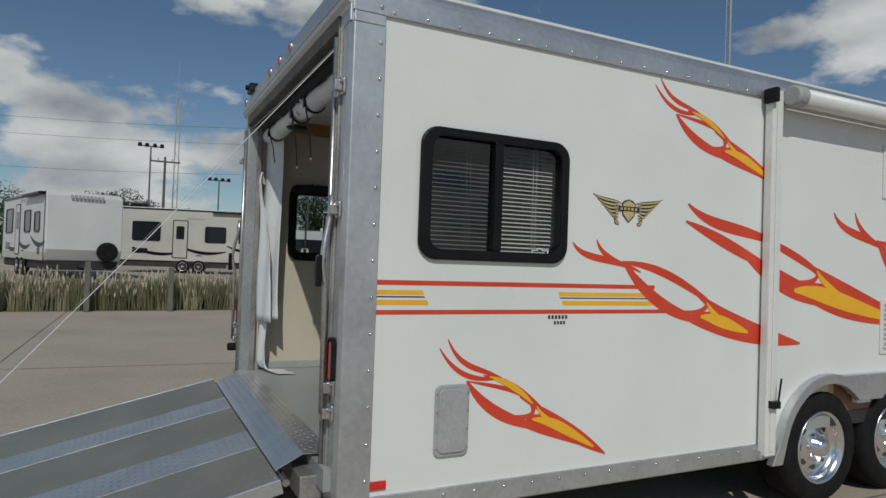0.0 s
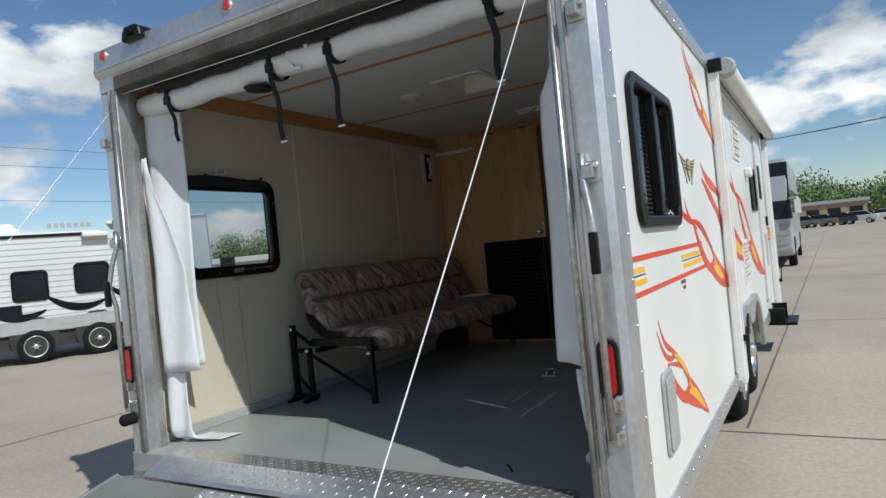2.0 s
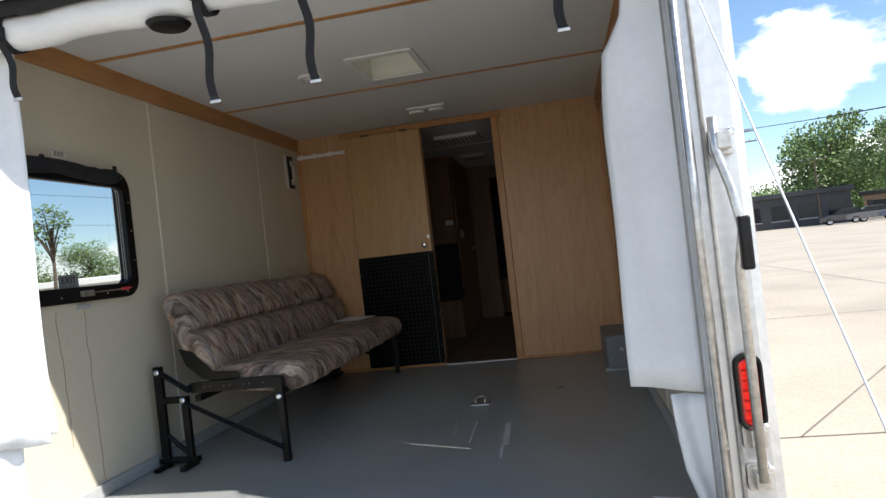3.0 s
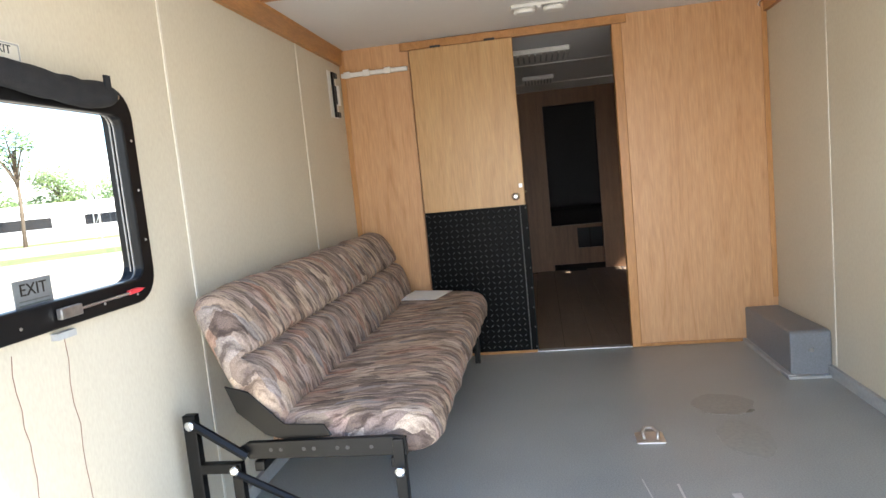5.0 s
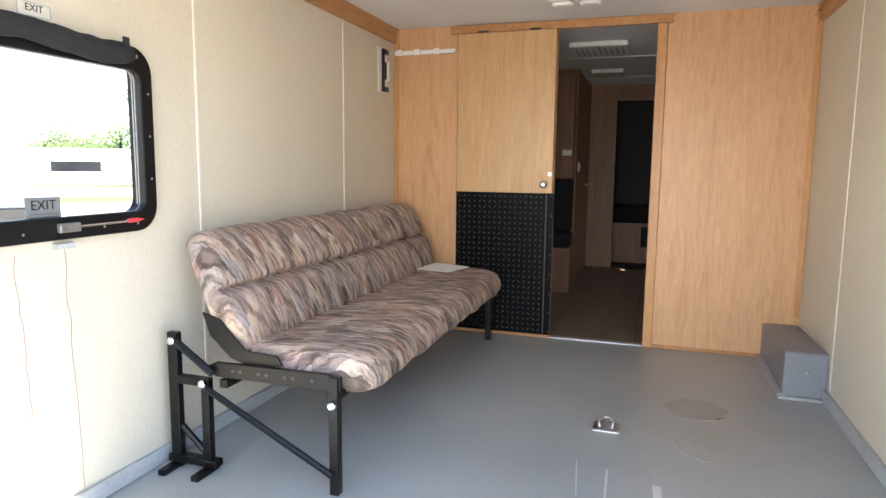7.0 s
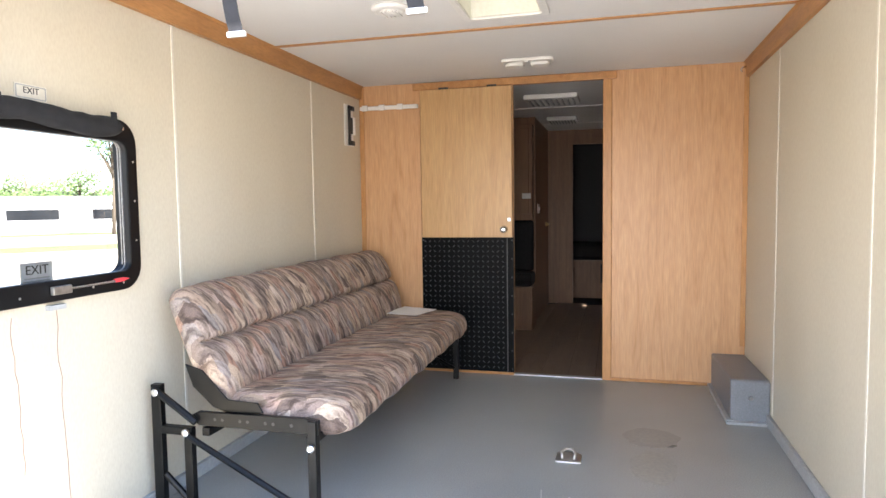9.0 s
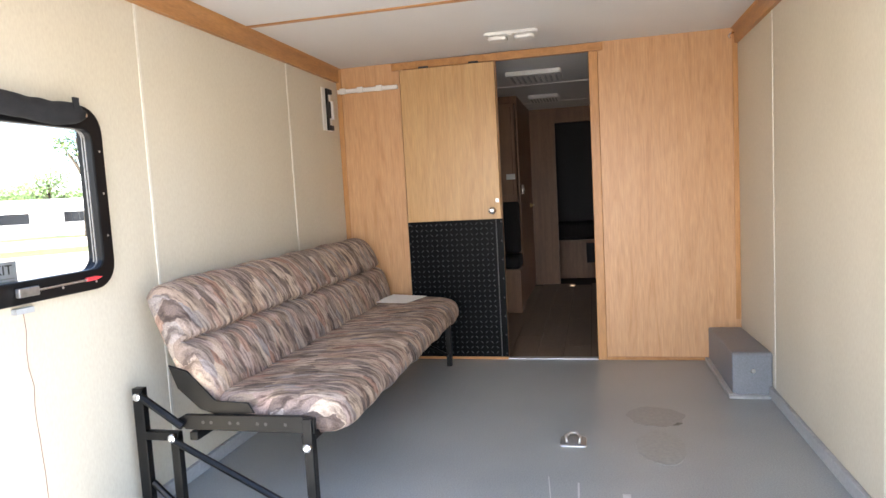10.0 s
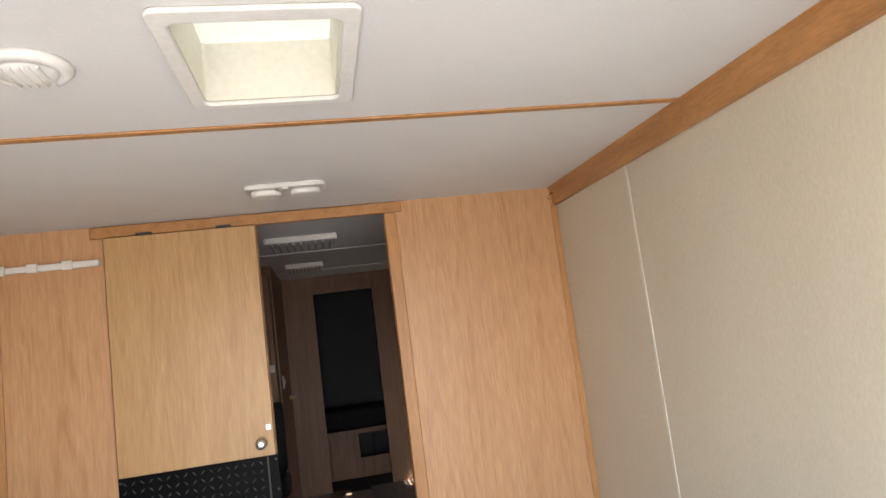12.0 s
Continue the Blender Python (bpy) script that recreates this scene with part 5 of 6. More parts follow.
def flame(shape, start, tip, skip=0):
    """One flame decal; its shape is turned and scaled so that its lower tail and tip fall on the given points."""
    e = thing("flame_decal", ((start[0] + tip[0]) / 2, YW - 0.002, (start[1] + tip[1]) / 2), "red and yellow flame decal on the white wall", "decal", "flame decals")
    a0, a1 = {"small": ((0.593, 1.138), (1.537, 0.584)), "long": ((1.299, 1.637), (3.023, 1.1)), "broad": ((2.053, 1.784), (4.1, 1.24))}[shape]
    reds, golds = {"small": SMALL, "long": LONG, "broad": BROAD}[shape]
    d0, d1 = complex(a1[0] - a0[0], a1[1] - a0[1]), complex(tip[0] - start[0], tip[1] - start[1])
    k = d1 / d0

    def on(x, z):
        q = complex(x - a0[0], z - a0[1]) * k
        return Vector((start[0] + q.real, start[1] + q.imag))
    for group, mat, name, h in ((reds[skip:], RED, "red_streak", 0.0014), (golds, YELLOW, "yellow_streak", 0.0034)):
        for i, c in enumerate(group):
            hh = h + 0.0002 * i
            Solid().prism(ribbon([on(*c[j:j + 2]) for j in (0, 2, 4, 6)], c[8] * abs(k)), YW - hh, YW - 0.0005, "xz").obj(name, mat, e)


flame("small", (0.593, 1.138), (1.537, 0.584))
flame("small", (1.806, 2.492), (2.8, 2.034))
flame("long", (1.299, 1.637), (3.023, 1.1))
flame("broad", (2.053, 1.784), (4.1, 1.24))
flame("long", (3.328, 1.913), (5.79, 0.95))
e = thing("stripe_decal", (1.1, YW, 1.35), "red and yellow stripe decals along the white wall", "decal")
for z0, z1, x1, mat in ((1.413, 1.434, 1.84, RED), (1.287, 1.307, 2.0, RED)):
    Solid().box((0.288, YW - 0.001, z0), (x1, YW - 0.0003, z1)).obj("red_stripe", mat, e)
for xa, xb in ((0.288, 0.5), (1.22, 1.86)):
    for z0, z1, mat in ((1.372, 1.392, YELLOW), (1.36, 1.366, PURPLE), (1.328, 1.35, YELLOW)):
        k = (1.392 - z0) * 0.5
        Solid().prism([(xa + (k if xa > 1 else 0), z0), (xb + k, z0), (xb + k - 0.01, z1), (xa + (k - 0.01 if xa > 1 else 0), z1)], YW - 0.001, YW - 0.0003, "xz").obj("stripe", mat, e)
for z0, z1, mat in ((1.40, 1.42, RED), (1.355, 1.38, YELLOW), (1.31, 1.335, YELLOW), (1.27, 1.29, RED)):
    Solid().box((5.85, YW - 0.006, z0), (7.3, YW - 0.005, z1)).box((6.32, YW - 0.001, z0), (7.35, YW - 0.0003, z1)).obj("stripe", mat, e)
e = thing("winged_badge", (1.645, YW, 1.81), "gold and black winged shield decal", "decal")
for k in (-1, 1):
    for i in range(7):
        a = Vector((1.645 + k * (0.045 + 0.004 * i), 1.85 - i * 0.014))
        b = Vector((1.645 + k * (0.23 - i * 0.025), 1.886 - i * 0.021))
        m1, m2 = a + Vector((k * 0.05, 0.012 - i * 0.004)), b - Vector((k * 0.05, 0.03))
        Solid().prism(ribbon([a, m1, m2, b], 0.019, 10), YW - 0.0014 - i * 0.0001, YW - 0.0003, "xz").obj("feather_edge", INK, e)
        Solid().prism(ribbon([a, m1, m2, b], 0.009, 10), YW - 0.0032 - i * 0.0001, YW - 0.0024, "xz").obj("feather", GOLD, e)
Solid().prism([(1.6, 1.85), (1.62, 1.866), (1.645, 1.872), (1.67, 1.866), (1.69, 1.85), (1.685, 1.79), (1.645, 1.752), (1.605, 1.79)], YW - 0.0042, YW - 0.0003, "xz").obj("shield_edge", INK, e)
Solid().prism([(1.606, 1.848), (1.645, 1.867), (1.684, 1.848), (1.68, 1.795), (1.645, 1.758), (1.61, 1.795)], YW - 0.005, YW - 0.0043, "xz").obj("shield", GOLD, e)
Solid().box((1.575, YW - 0.0058, 1.81), (1.715, YW - 0.0051, 1.835)).obj("bar", INK, e)
for i in range(5):
    Solid().box((1.588 + i * 0.024, YW - 0.0066, 1.816), (1.602 + i * 0.024, YW - 0.0059, 1.829)).obj("mark", GOLD, e)
e = thing("maker_mark", (1.21, YW, 1.265), "small black maker's mark, unreadable", "decal")
for i in range(6):
    Solid().box((1.165 + i * 0.02, YW - 0.001, 1.262), (1.178 + i * 0.02, YW - 0.0003, 1.28)).obj("mark", INK, e)
for i in range(4):
    Solid().box((1.2 + i * 0.018, YW - 0.001, 1.236), (1.212 + i * 0.018, YW - 0.0003, 1.252)).obj("mark", INK, e)
e = thing("window_sticker", (1.11, YW, 1.575), "small white outlined cross sticker on the window", "sticker")
Solid().ring([(1.06, 1.57), (1.09, 1.57), (1.095, 1.56), (1.125, 1.56), (1.12, 1.57), (1.155, 1.57), (1.16, 1.59), (1.125, 1.59), (1.12, 1.6), (1.09, 1.6), (1.095, 1.59), (1.065, 1.59)],
             [(1.068, 1.574), (1.094, 1.574), (1.098, 1.564), (1.12, 1.564), (1.115, 1.574), (1.15, 1.574), (1.152, 1.586), (1.12, 1.586), (1.115, 1.596), (1.096, 1.596), (1.1, 1.586), (1.068, 1.586)], YW + 0.004, YW + 0.006, "xz").obj("outline", PAPER, e)
e = thing("service_hatch", (0.66, YW, 0.82), "grey rounded service hatch with screws", "hatch")
Solid().prism(rrect(0.575, 0.662, 0.745, 0.978, 0.03), YW - 0.014, YW - 0.0003, "xz").obj("frame", GREY_PAINT, e, bevel=0.006)
Solid().prism(rrect(0.59, 0.68, 0.73, 0.96, 0.025), YW - 0.022, YW - 0.014, "xz").obj("lid", GREY_PAINT, e, bevel=0.005)
for i in range(4):
    for x in (0.582, 0.738):
        Solid().turned([(0.005, 0), (0.004, -0.003)], (x, YW - 0.014, 0.7 + i * 0.08), "y", 8).obj("screw", STEEL, e)
e = thing("reflector", (0.32, YW, 0.575), "small red side reflector", "reflector")
Solid().box((0.286, YW - 0.012, 0.556), (0.36, YW - 0.0003, 0.592)).obj("lens", LENS_RED, e, bevel=0.004)
# awning: arm posts, roller, end caps
aw = thing("awning", (4.8, -1.37, 2.5), "rolled white awning with white arm posts", "awning")
for x in (2.69, 6.95):
    Solid().box((x - 0.045, -1.365, 0.47), (x + 0.045, -1.31, 2.58)).obj("arm", PLASTIC_WHITE, aw, bevel=0.008)
    Solid().box((x - 0.015, -1.372, 0.5), (x + 0.015, -1.365, 2.5)).obj("inner_arm", PLASTIC_WHITE, aw, bevel=0.003)
    Solid().box((x - 0.05, -1.34, 0.45), (x + 0.03, -1.3, 0.5)).obj("foot", GREY_PAINT, aw, bevel=0.006)
    Solid().box((x - 0.03, -1.40, 0.75), (x + 0.03, -1.365, 0.79)).tube([(x + 0.02, -1.39, 0.78), (x + 0.03, -1.4, 0.92)], 0.006, 6).obj("latch", BLACK, aw)
    Solid().box((x - 0.07, -1.4, 2.5), (x - 0.035, -1.315, 2.585)).obj("head", BLACK, aw, bevel=0.008)
    Solid().turned([(0.05, -0.03), (0.062, -0.02), (0.062, 0.05), (0.05, 0.06)], (x + (0.075 if x < 5 else -0.075), -1.41, 2.545), "x", 20).obj("cap", GREY_PAINT, aw)
Solid().tube([(2.82, -1.41, 2.545), (6.84, -1.41, 2.545)], 0.055, 18).obj("roller", PLASTIC_WHITE, aw, smooth=True)
Solid().box((2.75, -1.36, 2.575), (6.9, -1.312, 2.6)).obj("rail", ALU, aw, bevel=0.004)
for z in (2.06, 1.03):
    e = thing("louvre_panel", (4.05, YW, z + 0.15), "white louvred vent panel", "vent", "louvred side vents")
    Solid().prism(rrect(3.83, z - 0.02, 4.25, z + 0.34, 0.01), YW - 0.01, YW - 0.0003, "xz").obj("frame", PLASTIC_WHITE, e, bevel=0.003)
    for i in range(5):
        Solid().box((3.86, YW - 0.024, z + 0.02 + i * 0.064), (4.22, YW - 0.01, z + 0.034 + i * 0.064)).obj("louvre", PLASTIC_WHITE, e, bevel=0.003)
        Solid().box((3.865, YW - 0.0115, z + 0.034 + i * 0.064), (4.215, YW - 0.0103, z + 0.056 + i * 0.064)).obj("slot", GREY_PAINT, e)
w = setting(Solid().ring(rrect(5.02, 1.62, 5.58, 2.05, 0.05), rrect(5.07, 1.67, 5.53, 2.0, 0.03), YW - 0.02, YW - 0.001).obj("window_3", BLACK, bevel=0.005), "small black-framed side window", "window")
Solid().add([(5.03, YW + 0.012, 1.63), (5.57, YW + 0.012, 1.63), (5.57, YW + 0.012, 2.04), (5.03, YW + 0.012, 2.04)], [(0, 1, 2, 3)]).obj("pane", GLASS_SMOKE, w)
d = setting(wall_y(5.76, 6.4, 0.66, 2.4, YW - 0.025, YW - 0.001, DOOR_R).obj("door_1", WHITE), "white trailer entrance door with a window", "door")
Solid().ring(rrect(5.79, 1.75, 6.01, 2.11, 0.03), rrect(5.83, 1.8, 5.92, 1.92, 0.01), YW - 0.035, YW - 0.026).obj("window_frame", BLACK, d)
Solid().add([(5.81, YW - 0.01, 1.77), (5.99, YW - 0.01, 1.77), (5.99, YW - 0.01, 2.09), (5.81, YW - 0.01, 2.09)], [(0, 1, 2, 3)]).obj("pane", GLASS_TINT, d)
# lower pane, added so that sunlight makes a glow on the hall floor
Solid().add([(6.02, YW - 0.01, 1.0), (6.32, YW - 0.01, 1.0), (6.32, YW - 0.01, 1.36), (6.02, YW - 0.01, 1.36)], [(0, 1, 2, 3)]).obj("pane", GLASS_TINT, d)
Solid().ring(rrect(5.735, 0.64, 6.425, 2.43, 0.05), rrect(5.758, 0.662, 6.402, 2.402, 0.04), YW - 0.018, YW - 0.001).obj("frame", ALU, d)
Solid().box((6.33, YW - 0.05, 1.45), (6.37, YW - 0.026, 1.56)).obj("handle", BLACK, d, bevel=0.004)
e = thing("porch_lamp", (4.72, YW, 1.97), "small white porch lamp", "lamp")
Solid().prism(rrect(4.65, 1.93, 4.79, 2.02, 0.03), YW - 0.06, YW - 0.0003, "xz").obj("body", PLASTIC_WHITE, e, bevel=0.015)
e = thing("entry_step", (6.1, -1.5, 0.42), "black folding metal entry step", "step")
Solid().box((5.8, -1.56, 0.38), (6.4, -1.36, 0.41)).box((5.82, -1.45, 0.38), (5.85, -1.2, 0.56)).box((6.35, -1.45, 0.38), (6.38, -1.2, 0.56)).obj("tread", BLACK_STEEL, e, bevel=0.004)


def wheel(x, y, z, r, face, chrome, parent=None, width=0.22, name="wheel"):
    e = new(name)
    e.location = (x, y, z) if not parent else Vector((x, y, z)) - BASE[parent]
    BASE[e] = Vector((x, y, z))
    if parent:
        e.parent = parent
    f, q = face, r / 0.36
    Solid().turned([(0.22 * q, f * 0.0), (0.25 * q, f * 0.012), (0.33 * q, f * 0.006), (0.355 * q, f * -0.02), (0.36 * q, f * -0.05), (0.36 * q, f * -(width - 0.05)), (0.33 * q, f * -width), (0.2 * q, f * -width)], (x, y, z), "y", 32, False).obj("tyre", RUBBER, e, smooth=True)
    Solid().turned([(0.226 * q, f * -0.05), (0.228 * q, f * 0.006), (0.216 * q, f * 0.01), (0.2 * q, f * -0.03), (0.19 * q, f * -0.06), (0.15 * q, f * -0.06), (0.09 * q, f * -0.035), (0.06 * q, f * -0.03), (0.055 * q, f * 0.02), (0.035 * q, f * 0.032), (0.004, f * 0.034)], (x, y, z), "y", 32, False).obj("rim", chrome, e, smooth=True)
    holes, nuts = Solid(), Solid()
    for i in range(8):
        a = 2 * math.pi * i / 8
        holes.turned([(0.021 * q, 0), (0.021 * q, f * 0.012)], (x + 0.13 * q * math.cos(a), y - f * 0.06, z + 0.13 * q * math.sin(a)), "y", 12)
    for i in range(6):
        a = 2 * math.pi * i / 6
        nuts.turned([(0.012 * q, 0), (0.011 * q, f * 0.025), (0.005 * q, f * 0.03)], (x + 0.08 * q * math.cos(a), y - f * 0.036, z + 0.08 * q * math.sin(a)), "y", 8)
    holes.obj("vent_hole", INK, e)
    nuts.obj("wheel_nut", chrome, e)
    return e


for x in (3.29, 4.07):
    for side in (-1, 1):
        e = wheel(x, side * 1.27, GZ + 0.36, 0.36, side, ALU_BRIGHT)
        tagged(e, "chrome eight-hole wheel with a black trailer tyre", "wheel", "trailer wheels")
# fender over both wheels
R = 0.47
arc = lambda c, r, a0, a1, n=12: [(c + r * math.cos(radians(a0 + (a1 - a0) * i / n)), GZ + 0.36 + r * math.sin(radians(a0 + (a1 - a0) * i / n))) for i in range(n + 1)]
outer = [(2.74, 0.4)] + arc(3.27, R, 165, 75) + arc(4.09, R, 105, 15) + [(4.62, 0.4)]
inner = [(2.83, 0.4)] + arc(3.27, R - 0.06, 165, 45) + arc(4.09, R - 0.06, 135, 15) + [(4.53, 0.4)]
fe = thing("wheel_fender", (3.68, -1.3, 0.8), "polished aluminium tandem wheel fender", "fender")
Solid().prism(outer + inner[::-1], -1.345, -1.297, "xz").obj("skin", ALU, fe, bevel=0.006)
setting(Solid().box((2.72, -1.2, 0.4), (4.6, -1.19, 0.845)).obj("wheel_well", HULL))

# ---- parked vehicles ----


def travel_trailer(m, L, H, mat, label, slant=0.5, slab=False, ridges=False, seed=0, front=None):
    """A towed caravan: local x along its length (nose at +x), seen side at local -y."""
    r = random.Random(seed)
    e = thing("travel_trailer", (0, 0, 0), label, "travel trailer", "parked trailers")
    W = 2.4
    zb = 0.6
    body = [(0, zb), (L - 0.2, zb), (L, zb + 0.4), (L - slant, H - 0.1), (L - slant - 0.15, H), (0.05, H), (0, H - 0.1)]
    Solid().prism(body, 0, W, "xz").obj("body", mat, e, bevel=0.04)
    Solid().prism([(0.01, zb + 0.02), (L - 0.18, zb + 0.02), (L - 0.06, zb + 0.28), (0.01, zb + 0.28)], -0.006, -0.002, "xz").obj("skirt", GREY_PAINT if not slab else RV_TAN, e)
    Solid().box((0.1, 0.08, zb - 0.3), (L - 0.1, W - 0.1, zb - 0.01)).box((L - 0.1, 1.0, zb - 0.2), (L + 0.8, 1.4, zb - 0.08)).obj("chassis", HULL, e)
    Solid().box((0.0, 0.05, H), (L - slant - 0.2, W - 0.05, H + 0.03)).obj("roof", PLASTIC_WHITE, e)
    Solid().prism([(0.3, H + 0.03), (0.4, H + 0.3), (1.1, H + 0.3), (1.3, H + 0.03)], 0.8, 1.6, "xz").obj("air_conditioner", BLACK if slab else PLASTIC_WHITE, e, bevel=0.05)
    if ridges:
        for i in range(17):
            z = zb + 0.32 + i * 0.115
            if z < H - 0.08:
                Solid().prism([(0.02, z), (L - slant * (z - zb - 0.4) / (H - zb - 0.4) - 0.1, z), (L - slant * (z - zb - 0.4) / (H - zb - 0.4) - 0.1, z + 0.012), (0.02, z + 0.012)], -0.008, -0.001, "xz").obj("ridge", GREY_PAINT, e)
    door = 0.35 * L
    for x, w, z0, z1 in ((0.95, 0.58, 1.28, 1.84), (2.05, 0.62, 1.34, 1.92)) if ridges else ((0.1 * L, 0.17 * L if slab else 0.7, 1.6, 2.5), (0.56 * L, 0.13 * L if slab else 0.7, 1.6, 2.35), (0.78 * L, 0.7, 1.6, 2.25)):
        Solid().ring(rrect(x - 0.03, z0 - 0.03, x + w + 0.03, z1 + 0.03, 0.1), rrect(x + 0.02, z0 + 0.02, x + w - 0.02, z1 - 0.02, 0.07), -0.03, -0.001).obj("window_frame", BLACK, e)
        Solid().prism(rrect(x + 0.02, z0 + 0.02, x + w - 0.02, z1 - 0.02, 0.07), -0.012, -0.0012, "xz").obj("window", GLASS_DARK, e)
    if not ridges:
        Solid().ring(rrect(door, 0.75, door + 0.72, 2.65, 0.06), rrect(door + 0.04, 0.79, door + 0.68, 2.61, 0.05), -0.025, -0.001).obj("door_frame", BLACK, e)
        Solid().prism(rrect(door + 0.04, 0.79, door + 0.68, 2.61, 0.05), -0.02, -0.001, "xz").obj("door", mat, e)
        Solid().prism(rrect(door + 0.17, 1.7, door + 0.55, 2.35, 0.05), -0.028, -0.02, "xz").obj("door_window", GLASS_DARK, e)
    for i in range(3):
        a = Vector((0.1 * L + i * 0.3 * L, 1.25 + 0.1 * i))
        Solid().prism(ribbon([a, a + Vector((0.1 * L, -0.35)), a + Vector((0.2 * L, -0.4)), a + Vector((0.3 * L, -0.2))], 0.16), -0.0095, -0.008, "xz").obj("swoosh", BLACK, e)
    Solid().box((0.6 * L, -0.2, H - 0.12), (0.98 * L - slant, -0.02, H - 0.02)).obj("awning", BLACK if slab else PLASTIC_WHITE, e, bevel=0.03)
    for i in range(7):
        Solid().box((0.44 * L + i * 0.12, -0.012, 2.7), (0.44 * L + 0.08 + i * 0.12, -0.001, 2.8)).obj("mark", GREY_PAINT, e)
    for x in (0.02, L * 0.98 - 0.1):
        Solid().box((x, -0.014, zb), (x + 0.06, -0.001, H - (slant * 0.8 if x > 1 else 0.1))).obj("edge_trim", BLACK if slab or ridges else GREY_PAINT, e)
    Solid().box((0.02, -0.03, H - 0.07), (L - slant - 0.1, -0.001, H - 0.01)).obj("gutter", BLACK, e)
    Solid().box((0.1 * L, -0.012, 0.95), (0.1 * L + 0.7, -0.001, 1.2)).box((0.85 * L, -0.012, 0.8), (0.85 * L + 0.3, -0.001, 1.05)).obj("hatch", GLASS_DARK, e)
    # rear end details (local x = 0 face)
    Solid().prism(rrect(0.5, 1.65, 1.3, 2.25, 0.08), -0.015, -0.001, "yz").obj("rear_window", GLASS_DARK, e)
    Solid().box((-0.12, 0.1, 0.42), (-0.02, W - 0.1, 0.52)).obj("bumper", BLACK, e)
    for i in range(9):
        Solid().box((-0.012, 0.7 + i * 0.12, 2.6), (-0.001, 0.78 + i * 0.12, 2.72)).obj("mark", GREY_PAINT, e)
    if slab:                                          # maker's marks and spare wheel on the nose wall
        for i in range(9):
            Solid().box((L - 0.01, 0.7 + i * 0.12, 2.75), (L + 0.01, 0.78 + i * 0.12, 2.87)).obj("mark", GREY_PAINT, e)
        wheel_x = Solid().turned([(0.34, 0), (0.34, 0.12), (0.2, 0.14), (0.03, 0.13)], (L, 1.9, 0.95), "x", 20)
        wheel_x.obj("spare_wheel", RUBBER, e)
    for x in (1.25, 2.4) if ridges else (0.42 * L, 0.42 * L + 0.75):
        Solid().turned([(0.44, 0), (0.44, 0.01)], (x, -0.003, 0.5), "y", 20).obj("wheel_arch", HULL, e)
        wheel(x, -0.02, 0.34, 0.34, -1, ALU, e)
    e.matrix_basis = m
    return e


def motorhome(m, label, low, body=None, tall=2.6):
    """A flat-fronted coach; its face at local x = 0, looking to -x."""
    e = thing("motorhome", (0, 0, 0), label, "motorhome", "parked motorhomes")
    Solid().prism([(0.1, 0.35), (0, 0.5), (0, 1.4), (0.15, 2.5), (0.3, 3.1), (0.5, 3.2), (9, 3.2), (9, 0.35)], -1.25, 1.25, "xz").obj("body", body or RV_WHITE, e, bevel=0.06)
    Solid().add([(-0.012, -1.26, 1.42), (-0.012, 1.26, 1.42), (0.14 + (tall - 2.6) * 0.25, 1.26, tall), (0.14 + (tall - 2.6) * 0.25, -1.26, tall), (tall - 2.0, -1.26, 1.42), (tall - 2.0, 1.26, 1.42), (tall - 2.0, 1.26, tall), (tall - 2.0, -1.26, tall)], [(0, 1, 2, 3), (4, 5, 6, 7), (0, 1, 5, 4), (1, 2, 6, 5), (2, 3, 7, 6), (3, 0, 4, 7)]).obj("windscreen", GLASS_DARK, e)
    Solid().box((-0.02, -1.2, 0.95), (-0.001, 1.2, 1.3)).obj("band", low, e, bevel=0.01)
    Solid().box((-0.03, -0.7, 0.6), (-0.001, 0.7, 0.85)).obj("grille", ALU_DULL, e, bevel=0.01)
    for k in (-1, 1):
        Solid().prism(rrect(k * 0.95 - 0.2, 0.68, k * 0.95 + 0.2, 0.9, 0.05), -0.03, -0.001, "yz").obj("headlamp", ALU_BRIGHT, e)
        Solid().tube([(0.1, k * 1.25, 2.0), (-0.15, k * 1.45, 2.0), (-0.15, k * 1.45, 1.7)], 0.03, 6).box((-0.2, k * 1.45 - 0.08, 1.55), (-0.1, k * 1.45 + 0.08, 1.95)).obj("mirror", PLASTIC_WHITE, e)
        Solid().tube([(-0.03, k * 0.5, 1.42), (0.03, k * 0.1, 1.9)], 0.015, 5).obj("wiper", BLACK, e)
        for x in (1.0, 6.5):
            wheel(x, k * 1.27, 0.45, 0.45, k, ALU, e)
        for i in range(4):
            Solid().box((1.6 + i * 1.7, k * 1.251, 1.6), (2.7 + i * 1.7, k * 1.262, 2.3)).obj("side_window", GLASS_DARK, e)
    Solid().prism([(1.5, 3.2), (1.6, 3.45), (2.4, 3.45), (2.6, 3.2)], -0.4, 0.4, "xz").obj("air_conditioner", PLASTIC_WHITE, e, bevel=0.05)
    Solid().box((0.4, -1.1, 0.25), (8.8, 1.1, 0.4)).obj("chassis", HULL, e)
    e.matrix_basis = m
    return e


